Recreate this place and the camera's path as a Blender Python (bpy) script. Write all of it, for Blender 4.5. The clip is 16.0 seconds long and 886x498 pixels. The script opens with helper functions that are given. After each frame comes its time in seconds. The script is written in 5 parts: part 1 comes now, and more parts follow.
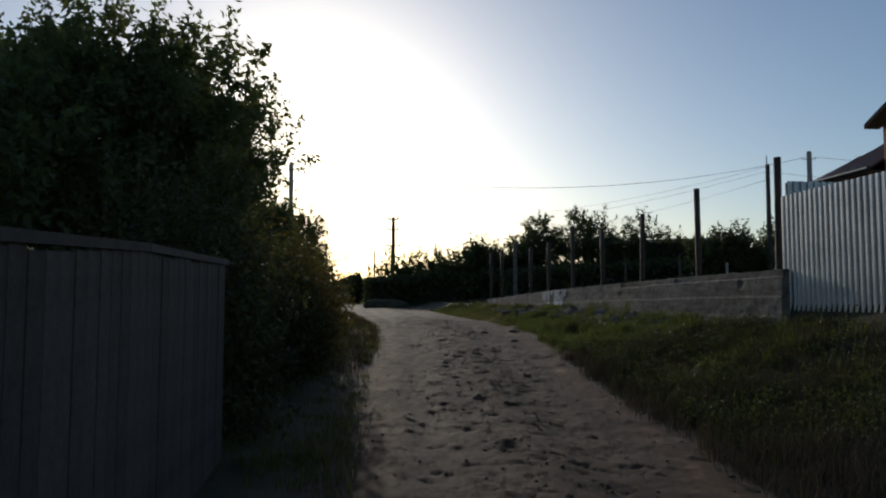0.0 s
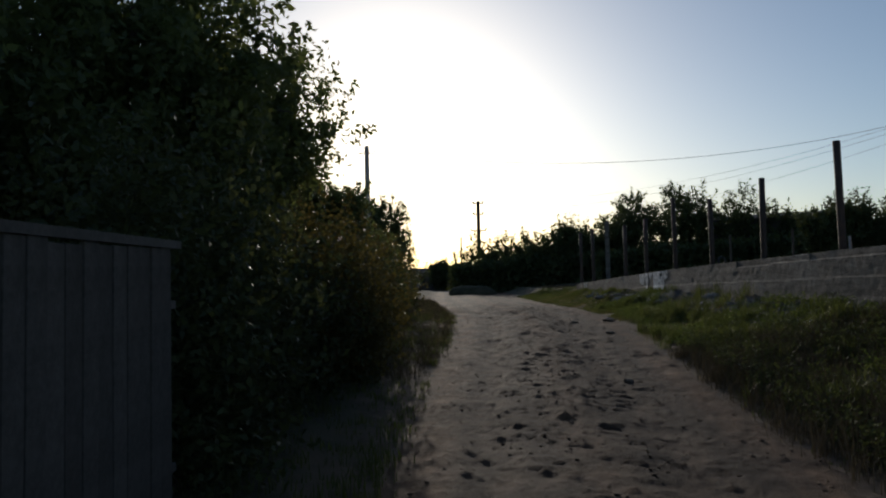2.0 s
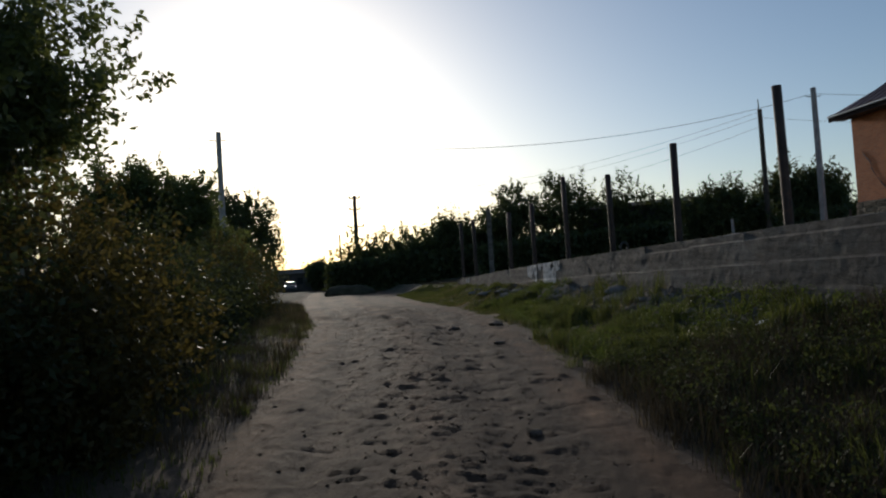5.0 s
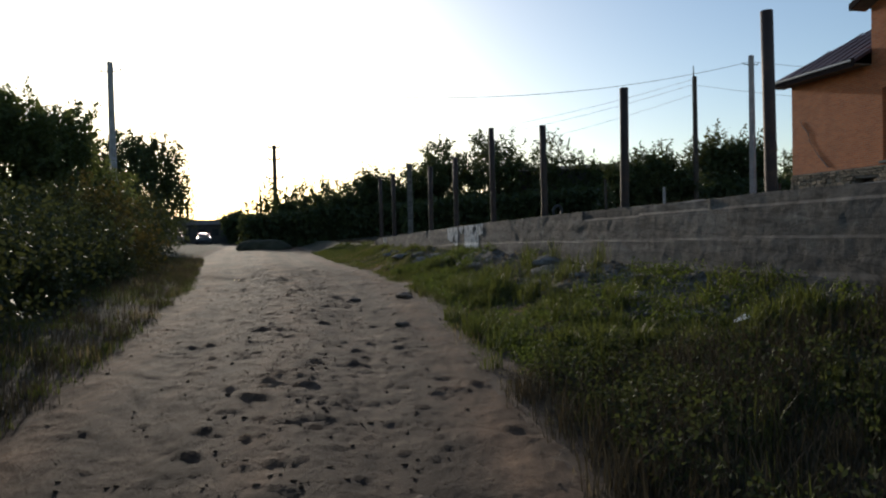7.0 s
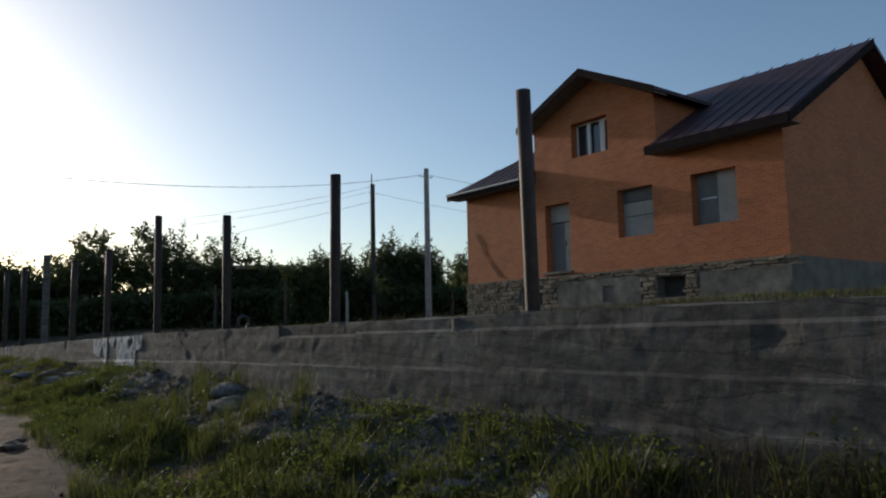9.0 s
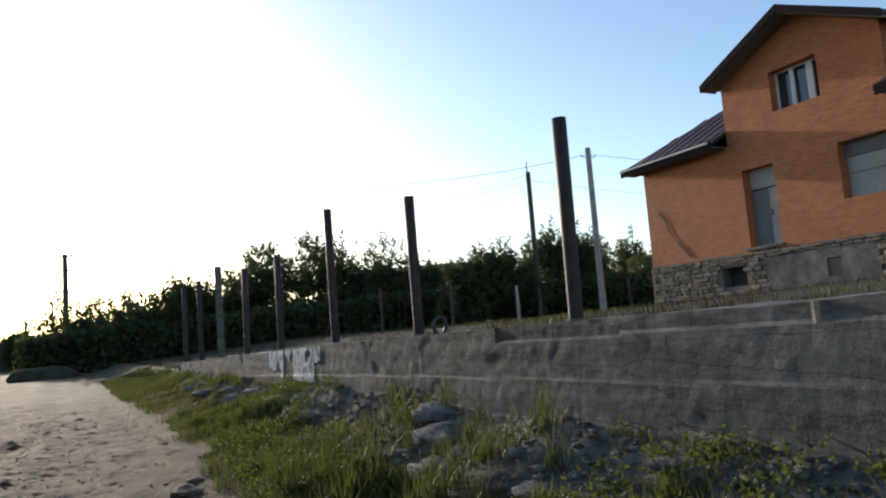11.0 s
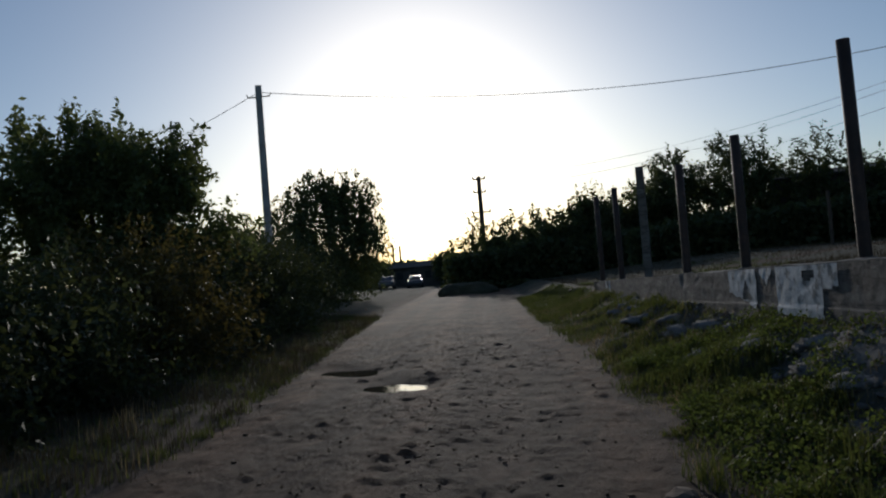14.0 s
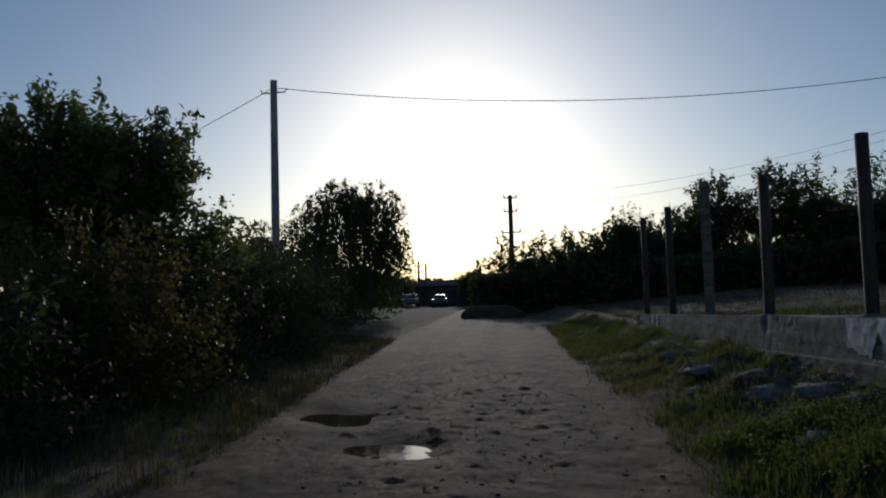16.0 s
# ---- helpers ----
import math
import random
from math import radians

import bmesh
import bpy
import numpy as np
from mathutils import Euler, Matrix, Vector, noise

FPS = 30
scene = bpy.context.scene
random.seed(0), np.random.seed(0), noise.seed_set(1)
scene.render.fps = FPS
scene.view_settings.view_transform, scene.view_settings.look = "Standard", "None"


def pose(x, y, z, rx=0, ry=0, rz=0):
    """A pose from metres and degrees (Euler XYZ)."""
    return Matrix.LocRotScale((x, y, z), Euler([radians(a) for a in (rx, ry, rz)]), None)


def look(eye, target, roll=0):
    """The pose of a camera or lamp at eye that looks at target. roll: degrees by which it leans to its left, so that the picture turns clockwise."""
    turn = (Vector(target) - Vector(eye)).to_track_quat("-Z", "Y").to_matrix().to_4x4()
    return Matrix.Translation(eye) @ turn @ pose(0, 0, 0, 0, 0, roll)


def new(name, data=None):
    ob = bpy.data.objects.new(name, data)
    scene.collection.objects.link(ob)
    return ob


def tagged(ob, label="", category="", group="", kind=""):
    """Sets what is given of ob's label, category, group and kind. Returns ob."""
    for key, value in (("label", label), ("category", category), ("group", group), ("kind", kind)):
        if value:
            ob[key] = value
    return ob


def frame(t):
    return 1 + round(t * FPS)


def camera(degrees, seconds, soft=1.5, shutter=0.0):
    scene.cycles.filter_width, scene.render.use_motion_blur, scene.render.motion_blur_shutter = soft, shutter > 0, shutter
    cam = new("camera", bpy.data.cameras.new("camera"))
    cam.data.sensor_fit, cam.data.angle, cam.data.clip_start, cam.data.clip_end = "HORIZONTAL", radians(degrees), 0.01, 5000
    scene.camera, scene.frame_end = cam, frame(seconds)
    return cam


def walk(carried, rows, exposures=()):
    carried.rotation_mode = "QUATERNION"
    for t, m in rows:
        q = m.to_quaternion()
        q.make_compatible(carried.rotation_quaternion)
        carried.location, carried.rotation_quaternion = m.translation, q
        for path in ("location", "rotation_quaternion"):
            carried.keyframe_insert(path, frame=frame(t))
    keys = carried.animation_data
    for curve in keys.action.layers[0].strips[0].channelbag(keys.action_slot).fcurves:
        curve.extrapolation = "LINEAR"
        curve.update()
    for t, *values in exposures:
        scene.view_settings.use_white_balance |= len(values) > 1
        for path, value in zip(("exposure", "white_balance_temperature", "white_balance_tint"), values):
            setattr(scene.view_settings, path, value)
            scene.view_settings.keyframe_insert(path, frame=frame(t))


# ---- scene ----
cam = camera(62.4, 16.0, soft=2.1)
PATH = [
    (0, (1.293, -7.905, 1.02), (0.866, -5.957, 1.159), 0.1),
    (0.5, (1.272, -7.516, 1.028), (0.851, -5.566, 1.166), -1.0),
    (1, (1.142, -6.796, 1.071), (0.646, -4.865, 1.233), -0.9),
    (1.5, (1.079, -6.299, 1.054), (0.527, -4.381, 1.189), -2.3),
    (2, (0.978, -5.493, 1.063), (0.316, -3.608, 1.166), -1.3),
    (2.5, (0.93, -4.896, 1.059), (0.409, -2.967, 1.15), -2.3),
    (3, (0.818, -4.199, 1.105), (0.22, -2.292, 1.182), -2.3),
    (3.5, (0.68, -3.598, 1.11), (0.184, -1.662, 1.178), -3.1),
    (4, (0.606, -3.107, 1.083), (0.082, -1.179, 1.159), -1.7),
    (4.2, (0.477, -2.819, 1.095), (0.019, -0.875, 1.187), -1.6),
    (6.3, (0.46, 0.017, 1.158), (0.148, 1.992, 1.207), -4.0),
    (6.5, (0.462, 0.315, 1.208), (0.193, 2.296, 1.268), -2.2),
    (7, (0.478, 0.809, 1.188), (0.314, 2.802, 1.147), -1.4),
    (7.5, (0.394, 1.516, 1.285), (0.196, 3.504, 1.379), -2.7),
    (8, (0.463, 2.175, 1.332), (0.845, 4.133, 1.468), -1.4),
    (8.1, (0.478, 2.277, 1.356), (0.961, 4.212, 1.502), -0.2),
    (8.2, (0.453, 2.391, 1.366), (1.075, 4.285, 1.517), 0.1),
    (10.3, (0.439, 4.886, 1.499), (1.161, 6.733, 1.756), -1.8),
    (10.4, (0.349, 5.015, 1.497), (0.952, 6.91, 1.712), -1.7),
    (10.5, (0.35, 5.165, 1.488), (0.844, 7.091, 1.703), -2.2),
    (10.7, (0.305, 5.468, 1.494), (0.724, 7.409, 1.733), -3.9),
    (11, (0.229, 5.839, 1.512), (0.541, 7.802, 1.731), -4.4),
    (11.5, (0.093, 6.297, 1.469), (0.084, 8.285, 1.688), -4.4),
    (12, (-0.108, 6.943, 1.53), (-0.34, 8.923, 1.693), -5.6),
    (12.5, (-0.269, 7.539, 1.527), (-0.619, 9.504, 1.658), -4.0),
    (13, (-0.493, 8.301, 1.518), (-1.052, 10.218, 1.637), -3.9),
    (13.5, (-0.634, 8.94, 1.532), (-1.161, 10.866, 1.636), -3.1),
    (14, (-0.882, 9.566, 1.576), (-1.625, 11.421, 1.653), -4.6),
    (14.5, (-1.063, 10.122, 1.593), (-1.859, 11.957, 1.637), -3.7),
    (15, (-1.347, 10.798, 1.617), (-2.364, 12.519, 1.674), -4.5),
    (15.5, (-1.523, 11.332, 1.653), (-2.297, 13.173, 1.757), -3.4),
    (16, (-1.738, 12.079, 1.671), (-2.549, 13.903, 1.804), -1.7),
]
EXPOSURE = [(0, -0.78, 5950), (4.2, -0.95, 5950), (6.3, -0.15, 6200), (7.5, -0.12, 6200), (8.0, -0.55, 6200), (8.2, -0.65, 6200), (9.3, 0.05, 6200), (10.3, 0.65, 6250),
            (11.0, 0.65, 6250), (12.0, 0.2, 6100), (13.0, -0.4, 5900), (14.0, -1.05, 5600), (15.0, -1.1, 5550), (16.0, -1.3, 5500)]
walk(cam, [(t, look(e, g, r)) for t, e, g, r in PATH], [(t, s, k, 10) for t, s, k in EXPOSURE])

# ---- light ----
SUN_AZ, SUN_EL = 22.8, 13.2          # degrees left of +y, above the horizon
SUN_DIR = Vector((-math.sin(radians(SUN_AZ)) * math.cos(radians(SUN_EL)),
                  math.cos(radians(SUN_AZ)) * math.cos(radians(SUN_EL)), math.sin(radians(SUN_EL))))
sun = new("sun", bpy.data.lights.new("sun", "SUN"))
sun.data.energy, sun.data.angle, sun.data.color = 2.8, radians(0.5), (1.0, 0.86, 0.68)
sun.matrix_world = look(SUN_DIR * 100, (0, 0, 0))

world = bpy.data.worlds.new("world")
scene.world = world
world.use_nodes = True
wn = world.node_tree
sky = wn.nodes.new("ShaderNodeTexSky")
sky.sky_type = "NISHITA"
sky.sun_disc = False
sky.sun_elevation, sky.sun_rotation = radians(SUN_EL), radians(-SUN_AZ)
sky.altitude, sky.air_density, sky.dust_density, sky.ozone_density = 100, 1.0, 0.9, 1.8
wn.links.new(sky.outputs[0], wn.nodes["Background"].inputs[0])
wn.nodes["Background"].inputs[1].default_value = 0.145


# ---- materials ----
def mat_new(name):
    m = bpy.data.materials.new(name)
    m.use_nodes = True
    nt = m.node_tree
    return m, nt, nt.nodes["Principled BSDF"]


def node(nt, kind, **props):
    n = nt.nodes.new(kind)
    for key, value in props.items():
        n.inputs[key.replace("_", " ")].default_value = value
    return n


def noise_node(nt, vec, scale, detail=4.0, rough=0.6):
    n = node(nt, "ShaderNodeTexNoise", Scale=scale, Detail=detail, Roughness=rough)
    nt.links.new(vec, n.inputs["Vector"])
    return n


def ramp(nt, fac, stops):
    r = nt.nodes.new("ShaderNodeValToRGB")
    e = r.color_ramp.elements
    while len(e) < len(stops):
        e.new(0.5)
    for el, (p, c) in zip(e, stops):
        el.position, el.color = p, (*c, 1)
    nt.links.new(fac, r.inputs[0])
    return r


def mix(nt, fac, a, b, mode="MIX"):
    m = nt.nodes.new("ShaderNodeMix")
    m.data_type, m.blend_type = "RGBA", mode
    for sock, v in ((m.inputs[0], fac), (m.inputs[6], a), (m.inputs[7], b)):
        if isinstance(v, (int, float)):
            sock.default_value = v
        elif isinstance(v, tuple):
            sock.default_value = (*v, 1)
        else:
            nt.links.new(v, sock)
    return m.outputs[2]


def bump(nt, height, strength, dist, bsdf, chain=None):
    b = node(nt, "ShaderNodeBump", Strength=strength, Distance=dist)
    nt.links.new(height, b.inputs["Height"])
    if chain:
        nt.links.new(chain.outputs[0], b.inputs["Normal"])
    nt.links.new(b.outputs[0], bsdf.inputs["Normal"])
    return b


def surface(name, stops, scale=3.0, fine=40.0, rough=0.85, metal=0.0, relief=0.4, dist=0.01, rand=0.0, spec=0.3):
    """A two-scale noisy surface: broad stains by the ramp, fine grain over it."""
    m, nt, b = mat_new(name)
    co = nt.nodes.new("ShaderNodeTexCoord").outputs["Object"]
    broad, grain = noise_node(nt, co, scale), noise_node(nt, co, fine, 6)
    col = ramp(nt, broad.outputs[0], stops).outputs[0]
    g = ramp(nt, grain.outputs[0], [(0.3, (0.72, 0.72, 0.72)), (0.7, (1.15, 1.15, 1.15))]).outputs[0]
    col = mix(nt, 0.8, col, g, "MULTIPLY")
    if rand:
        info = nt.nodes.new("ShaderNodeObjectInfo")
        r = ramp(nt, info.outputs["Random"], [(0, (1 - rand,) * 3), (1, (1 + rand,) * 3)]).outputs[0]
        col = mix(nt, 1.0, col, r, "MULTIPLY")
    nt.links.new(col, b.inputs["Base Color"])
    b.inputs["Roughness"].default_value, b.inputs["Metallic"].default_value = rough, metal
    b.inputs["Specular IOR Level"].default_value = spec
    bump(nt, grain.outputs[0], relief, dist, b)
    return m


def leaf_material(name, dark, light, through_col, share=0.4, rough=0.55, spec=0.25):
    m, nt, b = mat_new(name)
    geo = nt.nodes.new("ShaderNodeNewGeometry")
    co = nt.nodes.new("ShaderNodeTexCoord").outputs["Object"]
    patch = noise_node(nt, co, 0.9, 2)
    f = mix(nt, 0.5, geo.outputs["Random Per Island"], patch.outputs[0])
    col = ramp(nt, f, [(0.15, dark), (0.85, light)]).outputs[0]
    nt.links.new(col, b.inputs["Base Color"])
    b.inputs["Roughness"].default_value, b.inputs["Specular IOR Level"].default_value = rough, spec
    tr = nt.nodes.new("ShaderNodeBsdfTranslucent")
    tr.inputs[0].default_value = (*through_col, 1)
    ms = nt.nodes.new("ShaderNodeMixShader")
    ms.inputs[0].default_value = share
    nt.links.new(b.outputs[0], ms.inputs[1])
    nt.links.new(tr.outputs[0], ms.inputs[2])
    nt.links.new(ms.outputs[0], nt.nodes["Material Output"].inputs[0])
    return m


def dirt_material():
    m, nt, b = mat_new("packed_dirt")
    co = nt.nodes.new("ShaderNodeTexCoord").outputs["Object"]
    broad, mid, grain = noise_node(nt, co, 0.55, 3), noise_node(nt, co, 4.0, 5), noise_node(nt, co, 55, 6, 0.7)
    col = ramp(nt, broad.outputs[0], [(0.3, (0.066, 0.042, 0.028)), (0.52, (0.098, 0.064, 0.042)), (0.7, (0.142, 0.098, 0.067))]).outputs[0]
    m2 = ramp(nt, mid.outputs[0], [(0.3, (0.7, 0.68, 0.66)), (0.7, (1.15, 1.15, 1.15))]).outputs[0]
    col = mix(nt, 0.75, col, m2, "MULTIPLY")
    g = ramp(nt, grain.outputs[0], [(0.35, (0.75, 0.75, 0.75)), (0.68, (1.2, 1.2, 1.2))]).outputs[0]
    col = mix(nt, 0.7, col, g, "MULTIPLY")
    wear = nt.nodes.new("ShaderNodeAttribute")
    wear.attribute_name = "wear"
    col = mix(nt, wear.outputs["Fac"], col, mix(nt, 1.0, col, (0.55, 0.55, 0.57), "MULTIPLY"))
    sand = nt.nodes.new("ShaderNodeAttribute")
    sand.attribute_name = "sand"
    col = mix(nt, sand.outputs["Fac"], col, mix(nt, 1.0, col, (1.9, 1.62, 1.35), "MULTIPLY"))
    lie = nt.nodes.new("ShaderNodeMapping")
    lie.inputs["Rotation"].default_value = (0, 0, -0.33)
    lie.inputs["Scale"].default_value = (3.2, 0.28, 1)
    nt.links.new(co, lie.inputs[0])
    streak = noise_node(nt, lie.outputs[0], 1.7, 5, 0.65)
    col = mix(nt, 0.85, col, ramp(nt, streak.outputs[0], [(0.34, (0.62, 0.61, 0.6)), (0.5, (1, 1, 1)), (0.66, (1.3, 1.27, 1.22))]).outputs[0], "MULTIPLY")
    blot = noise_node(nt, co, 1.6, 4, 0.65)
    col = mix(nt, 0.85, col, ramp(nt, blot.outputs[0], [(0.36, (0.6, 0.58, 0.57)), (0.62, (1.15, 1.12, 1.08))]).outputs[0], "MULTIPLY")
    nt.links.new(col, b.inputs["Base Color"])
    b.inputs["Roughness"].default_value, b.inputs["Specular IOR Level"].default_value = 0.85, 0.15
    grit = noise_node(nt, co, 17, 5, 0.75)
    c = bump(nt, mid.outputs[0], 0.35, 0.03, b)
    c = bump(nt, grit.outputs[0], 0.7, 0.035, b, c)
    bump(nt, grain.outputs[0], 0.6, 0.012, b, c)
    return m


def brick_material():
    m, nt, b = mat_new("orange_brick")
    co = nt.nodes.new("ShaderNodeTexCoord").outputs["Object"]
    sep, com = nt.nodes.new("ShaderNodeSeparateXYZ"), nt.nodes.new("ShaderNodeCombineXYZ")
    nt.links.new(co, sep.inputs[0])
    add = nt.nodes.new("ShaderNodeMath")
    nt.links.new(sep.outputs[0], add.inputs[0])
    nt.links.new(sep.outputs[1], add.inputs[1])
    nt.links.new(add.outputs[0], com.inputs[0])
    nt.links.new(sep.outputs[2], com.inputs[1])
    br = node(nt, "ShaderNodeTexBrick", Scale=1.0, Mortar_Size=0.011, Mortar_Smooth=0.3, Bias=0.0, Brick_Width=0.26, Row_Height=0.077)
    br.inputs["Color1"].default_value = (0.52, 0.15, 0.044, 1)
    br.inputs["Color2"].default_value = (0.38, 0.1, 0.03, 1)
    br.inputs["Mortar"].default_value = (0.42, 0.22, 0.12, 1)
    nt.links.new(com.outputs[0], br.inputs["Vector"])
    st = noise_node(nt, co, 0.8, 4)
    col = mix(nt, 0.6, br.outputs[0], ramp(nt, st.outputs[0], [(0.3, (0.75, 0.72, 0.7)), (0.7, (1.1, 1.1, 1.1))]).outputs[0], "MULTIPLY")
    nt.links.new(col, b.inputs["Base Color"])
    b.inputs["Roughness"].default_value = 0.8
    gr = noise_node(nt, co, 60, 4)
    c = bump(nt, gr.outputs[0], 0.2, 0.005, b)
    inv = nt.nodes.new("ShaderNodeMath")
    inv.operation = "SUBTRACT"
    inv.inputs[0].default_value = 1
    nt.links.new(br.outputs["Fac"], inv.inputs[1])
    bump(nt, inv.outputs[0], 0.6, 0.006, b, c)
    return m


def concrete_material():
    m, nt, b = mat_new("weathered_concrete")
    co = nt.nodes.new("ShaderNodeTexCoord").outputs["Object"]
    mp = nt.nodes.new("ShaderNodeMapping")
    mp.inputs["Scale"].default_value = (0.6, 0.6, 2.4)
    nt.links.new(co, mp.inputs[0])
    broad, mid, grain = noise_node(nt, mp.outputs[0], 1.3, 5), noise_node(nt, co, 7, 6, 0.7), noise_node(nt, co, 60, 5)
    col = ramp(nt, broad.outputs[0], [(0.3, (0.09, 0.078, 0.066)), (0.5, (0.142, 0.125, 0.107)), (0.72, (0.22, 0.198, 0.172))]).outputs[0]
    col = mix(nt, 0.8, col, ramp(nt, mid.outputs[0], [(0.35, (0.6, 0.6, 0.6)), (0.62, (1.15, 1.15, 1.15))]).outputs[0], "MULTIPLY")
    blot = noise_node(nt, mp.outputs[0], 3.4, 6, 0.7)
    col = mix(nt, 0.9, col, ramp(nt, blot.outputs[0], [(0.38, (0.5, 0.49, 0.48)), (0.5, (1.0, 1.0, 1.0)), (0.66, (1.25, 1.22, 1.18))]).outputs[0], "MULTIPLY")
    mp2 = nt.nodes.new("ShaderNodeMapping")
    mp2.inputs["Scale"].default_value = (0.35, 0.35, 2.6)
    nt.links.new(co, mp2.inputs[0])
    crack = node(nt, "ShaderNodeTexVoronoi", Scale=1.5)
    crack.feature = "DISTANCE_TO_EDGE"
    wob = mix(nt, 0.12, mp2.outputs[0], mid.outputs["Color"], "ADD")
    nt.links.new(wob, crack.inputs["Vector"])
    line = ramp(nt, crack.outputs[0], [(0.0, (0.38, 0.37, 0.36)), (0.022, (1, 1, 1))])
    col = mix(nt, 0.8, col, line.outputs[0], "MULTIPLY")
    nt.links.new(col, b.inputs["Base Color"])
    b.inputs["Roughness"].default_value = 0.9
    c = bump(nt, mid.outputs[0], 0.5, 0.03, b)
    bump(nt, grain.outputs[0], 0.4, 0.008, b, c)
    return m


DIRT = dirt_material()
SOIL = surface("grassy_soil", [(0.3, (0.04, 0.034, 0.022)), (0.5, (0.05, 0.048, 0.025)), (0.7, (0.09, 0.075, 0.048))], 1.2, 30, 0.95, relief=0.8, dist=0.03)


def add_trodden(m):
    """Trodden earth and grey spill over the soil, by the ground's own attributes."""
    nt = m.node_tree
    b = nt.nodes["Principled BSDF"]
    col = b.inputs["Base Color"].links[0].from_socket
    co = nt.nodes.new("ShaderNodeTexCoord").outputs["Object"]
    n = noise_node(nt, co, 6.0, 6, 0.7)
    for name, dark, light in (("trodden", (0.07, 0.046, 0.03), (0.15, 0.104, 0.07)), ("spill", (0.1, 0.092, 0.084), (0.25, 0.235, 0.215))):
        at = nt.nodes.new("ShaderNodeAttribute")
        at.attribute_name = name
        tint = ramp(nt, n.outputs[0], [(0.3, dark), (0.7, light)]).outputs[0]
        col = mix(nt, at.outputs["Fac"], col, tint)
    nt.links.new(col, b.inputs["Base Color"])


add_trodden(SOIL)
CONCRETE = concrete_material()
BRICK = brick_material()
STONE = surface("plinth_stone", [(0.3, (0.15, 0.112, 0.078)), (0.7, (0.31, 0.245, 0.175))], 4, 30, 0.9, rand=0.35, dist=0.02)
MORTAR = surface("plinth_mortar", [(0.3, (0.13, 0.11, 0.09)), (0.7, (0.22, 0.19, 0.16))], 2, 40, 0.95)
RENDERED = surface("cement_render", [(0.32, (0.1, 0.088, 0.076)), (0.5, (0.17, 0.152, 0.13)), (0.7, (0.27, 0.24, 0.205))], 2.2, 25, 0.95)
ROOFING = surface("dark_roof_sheet", [(0.3, (0.055, 0.03, 0.036)), (0.7, (0.09, 0.05, 0.056))], 1.5, 20, 0.55, relief=0.15)
FASCIA = surface("fascia_board", [(0.3, (0.016, 0.011, 0.012)), (0.7, (0.03, 0.021, 0.021))], 3, 30, 0.85, spec=0.08)
SOFFIT = surface("soffit_board", [(0.3, (0.13, 0.11, 0.09)), (0.7, (0.2, 0.17, 0.14))], 4, 30, 0.8)
GUTTER = surface("pale_gutter", [(0.3, (0.5, 0.48, 0.47)), (0.7, (0.66, 0.64, 0.62))], 3, 30, 0.5)
RUST = surface("rusty_steel", [(0.3, (0.03, 0.019, 0.015)), (0.55, (0.052, 0.031, 0.023)), (0.78, (0.12, 0.058, 0.034))], 5, 45, 0.62, 0.25, relief=0.4, dist=0.004, rand=0.25, spec=0.5)
POLE_CONCRETE = surface("pole_concrete", [(0.3, (0.26, 0.25, 0.235)), (0.7, (0.42, 0.4, 0.38))], 2.5, 35, 0.85)
POLE_WOOD = surface("tarred_wood", [(0.3, (0.045, 0.036, 0.03)), (0.7, (0.1, 0.08, 0.06))], 2.5, 35, 0.85)
IRON = surface("dark_iron", [(0.3, (0.05, 0.05, 0.05)), (0.7, (0.09, 0.085, 0.08))], 8, 50, 0.55, 0.6)
CERAMIC = surface("insulator_ceramic", [(0.3, (0.5, 0.5, 0.48)), (0.7, (0.65, 0.65, 0.62))], 8, 50, 0.3)
CABLE = surface("cable", [(0.3, (0.07, 0.07, 0.075)), (0.7, (0.11, 0.11, 0.115))], 3, 30, 0.6)
ZINC = surface("zinc_sheet", [(0.3, (0.33, 0.34, 0.36)), (0.55, (0.45, 0.46, 0.48)), (0.75, (0.55, 0.56, 0.57))], 1.8, 40, 0.42, 0.85, relief=0.08, dist=0.003)
PLANK = surface("old_fence_plank", [(0.3, (0.06, 0.052, 0.044)), (0.7, (0.115, 0.1, 0.086))], 4, 40, 0.9, rand=0.2)
BARK = surface("bark", [(0.3, (0.06, 0.046, 0.034)), (0.7, (0.13, 0.1, 0.075))], 8, 40, 0.95, relief=0.9, dist=0.02)
WHITE_PAINT = surface("flaking_white_paint", [(0.38, (0.25, 0.24, 0.225)), (0.48, (0.6, 0.585, 0.56)), (0.75, (0.76, 0.745, 0.72))], 6, 40, 0.85)
FRAME_WHITE = surface("window_frame_white", [(0.3, (0.62, 0.63, 0.64)), (0.7, (0.74, 0.75, 0.76))], 4, 30, 0.5)
PANEL_GREY = surface("grey_board", [(0.3, (0.13, 0.13, 0.13)), (0.7, (0.22, 0.22, 0.22))], 1.2, 30, 0.7)
PANEL_PALE = surface("pale_board", [(0.3, (0.3, 0.285, 0.26)), (0.7, (0.46, 0.44, 0.4))], 1.0, 30, 0.75)
DARK_INSIDE = surface("unlit_interior", [(0.3, (0.05, 0.045, 0.04)), (0.7, (0.09, 0.08, 0.07))], 2, 20, 0.95)
RUBBLE = surface("rubble_stone", [(0.3, (0.11, 0.101, 0.092)), (0.7, (0.26, 0.243, 0.222))], 7, 26, 0.95, relief=0.9, rand=0.12, dist=0.04)
CLOD = surface("dirt_clod", [(0.3, (0.1, 0.07, 0.05)), (0.7, (0.18, 0.133, 0.097))], 9, 60, 0.95, rand=0.2)
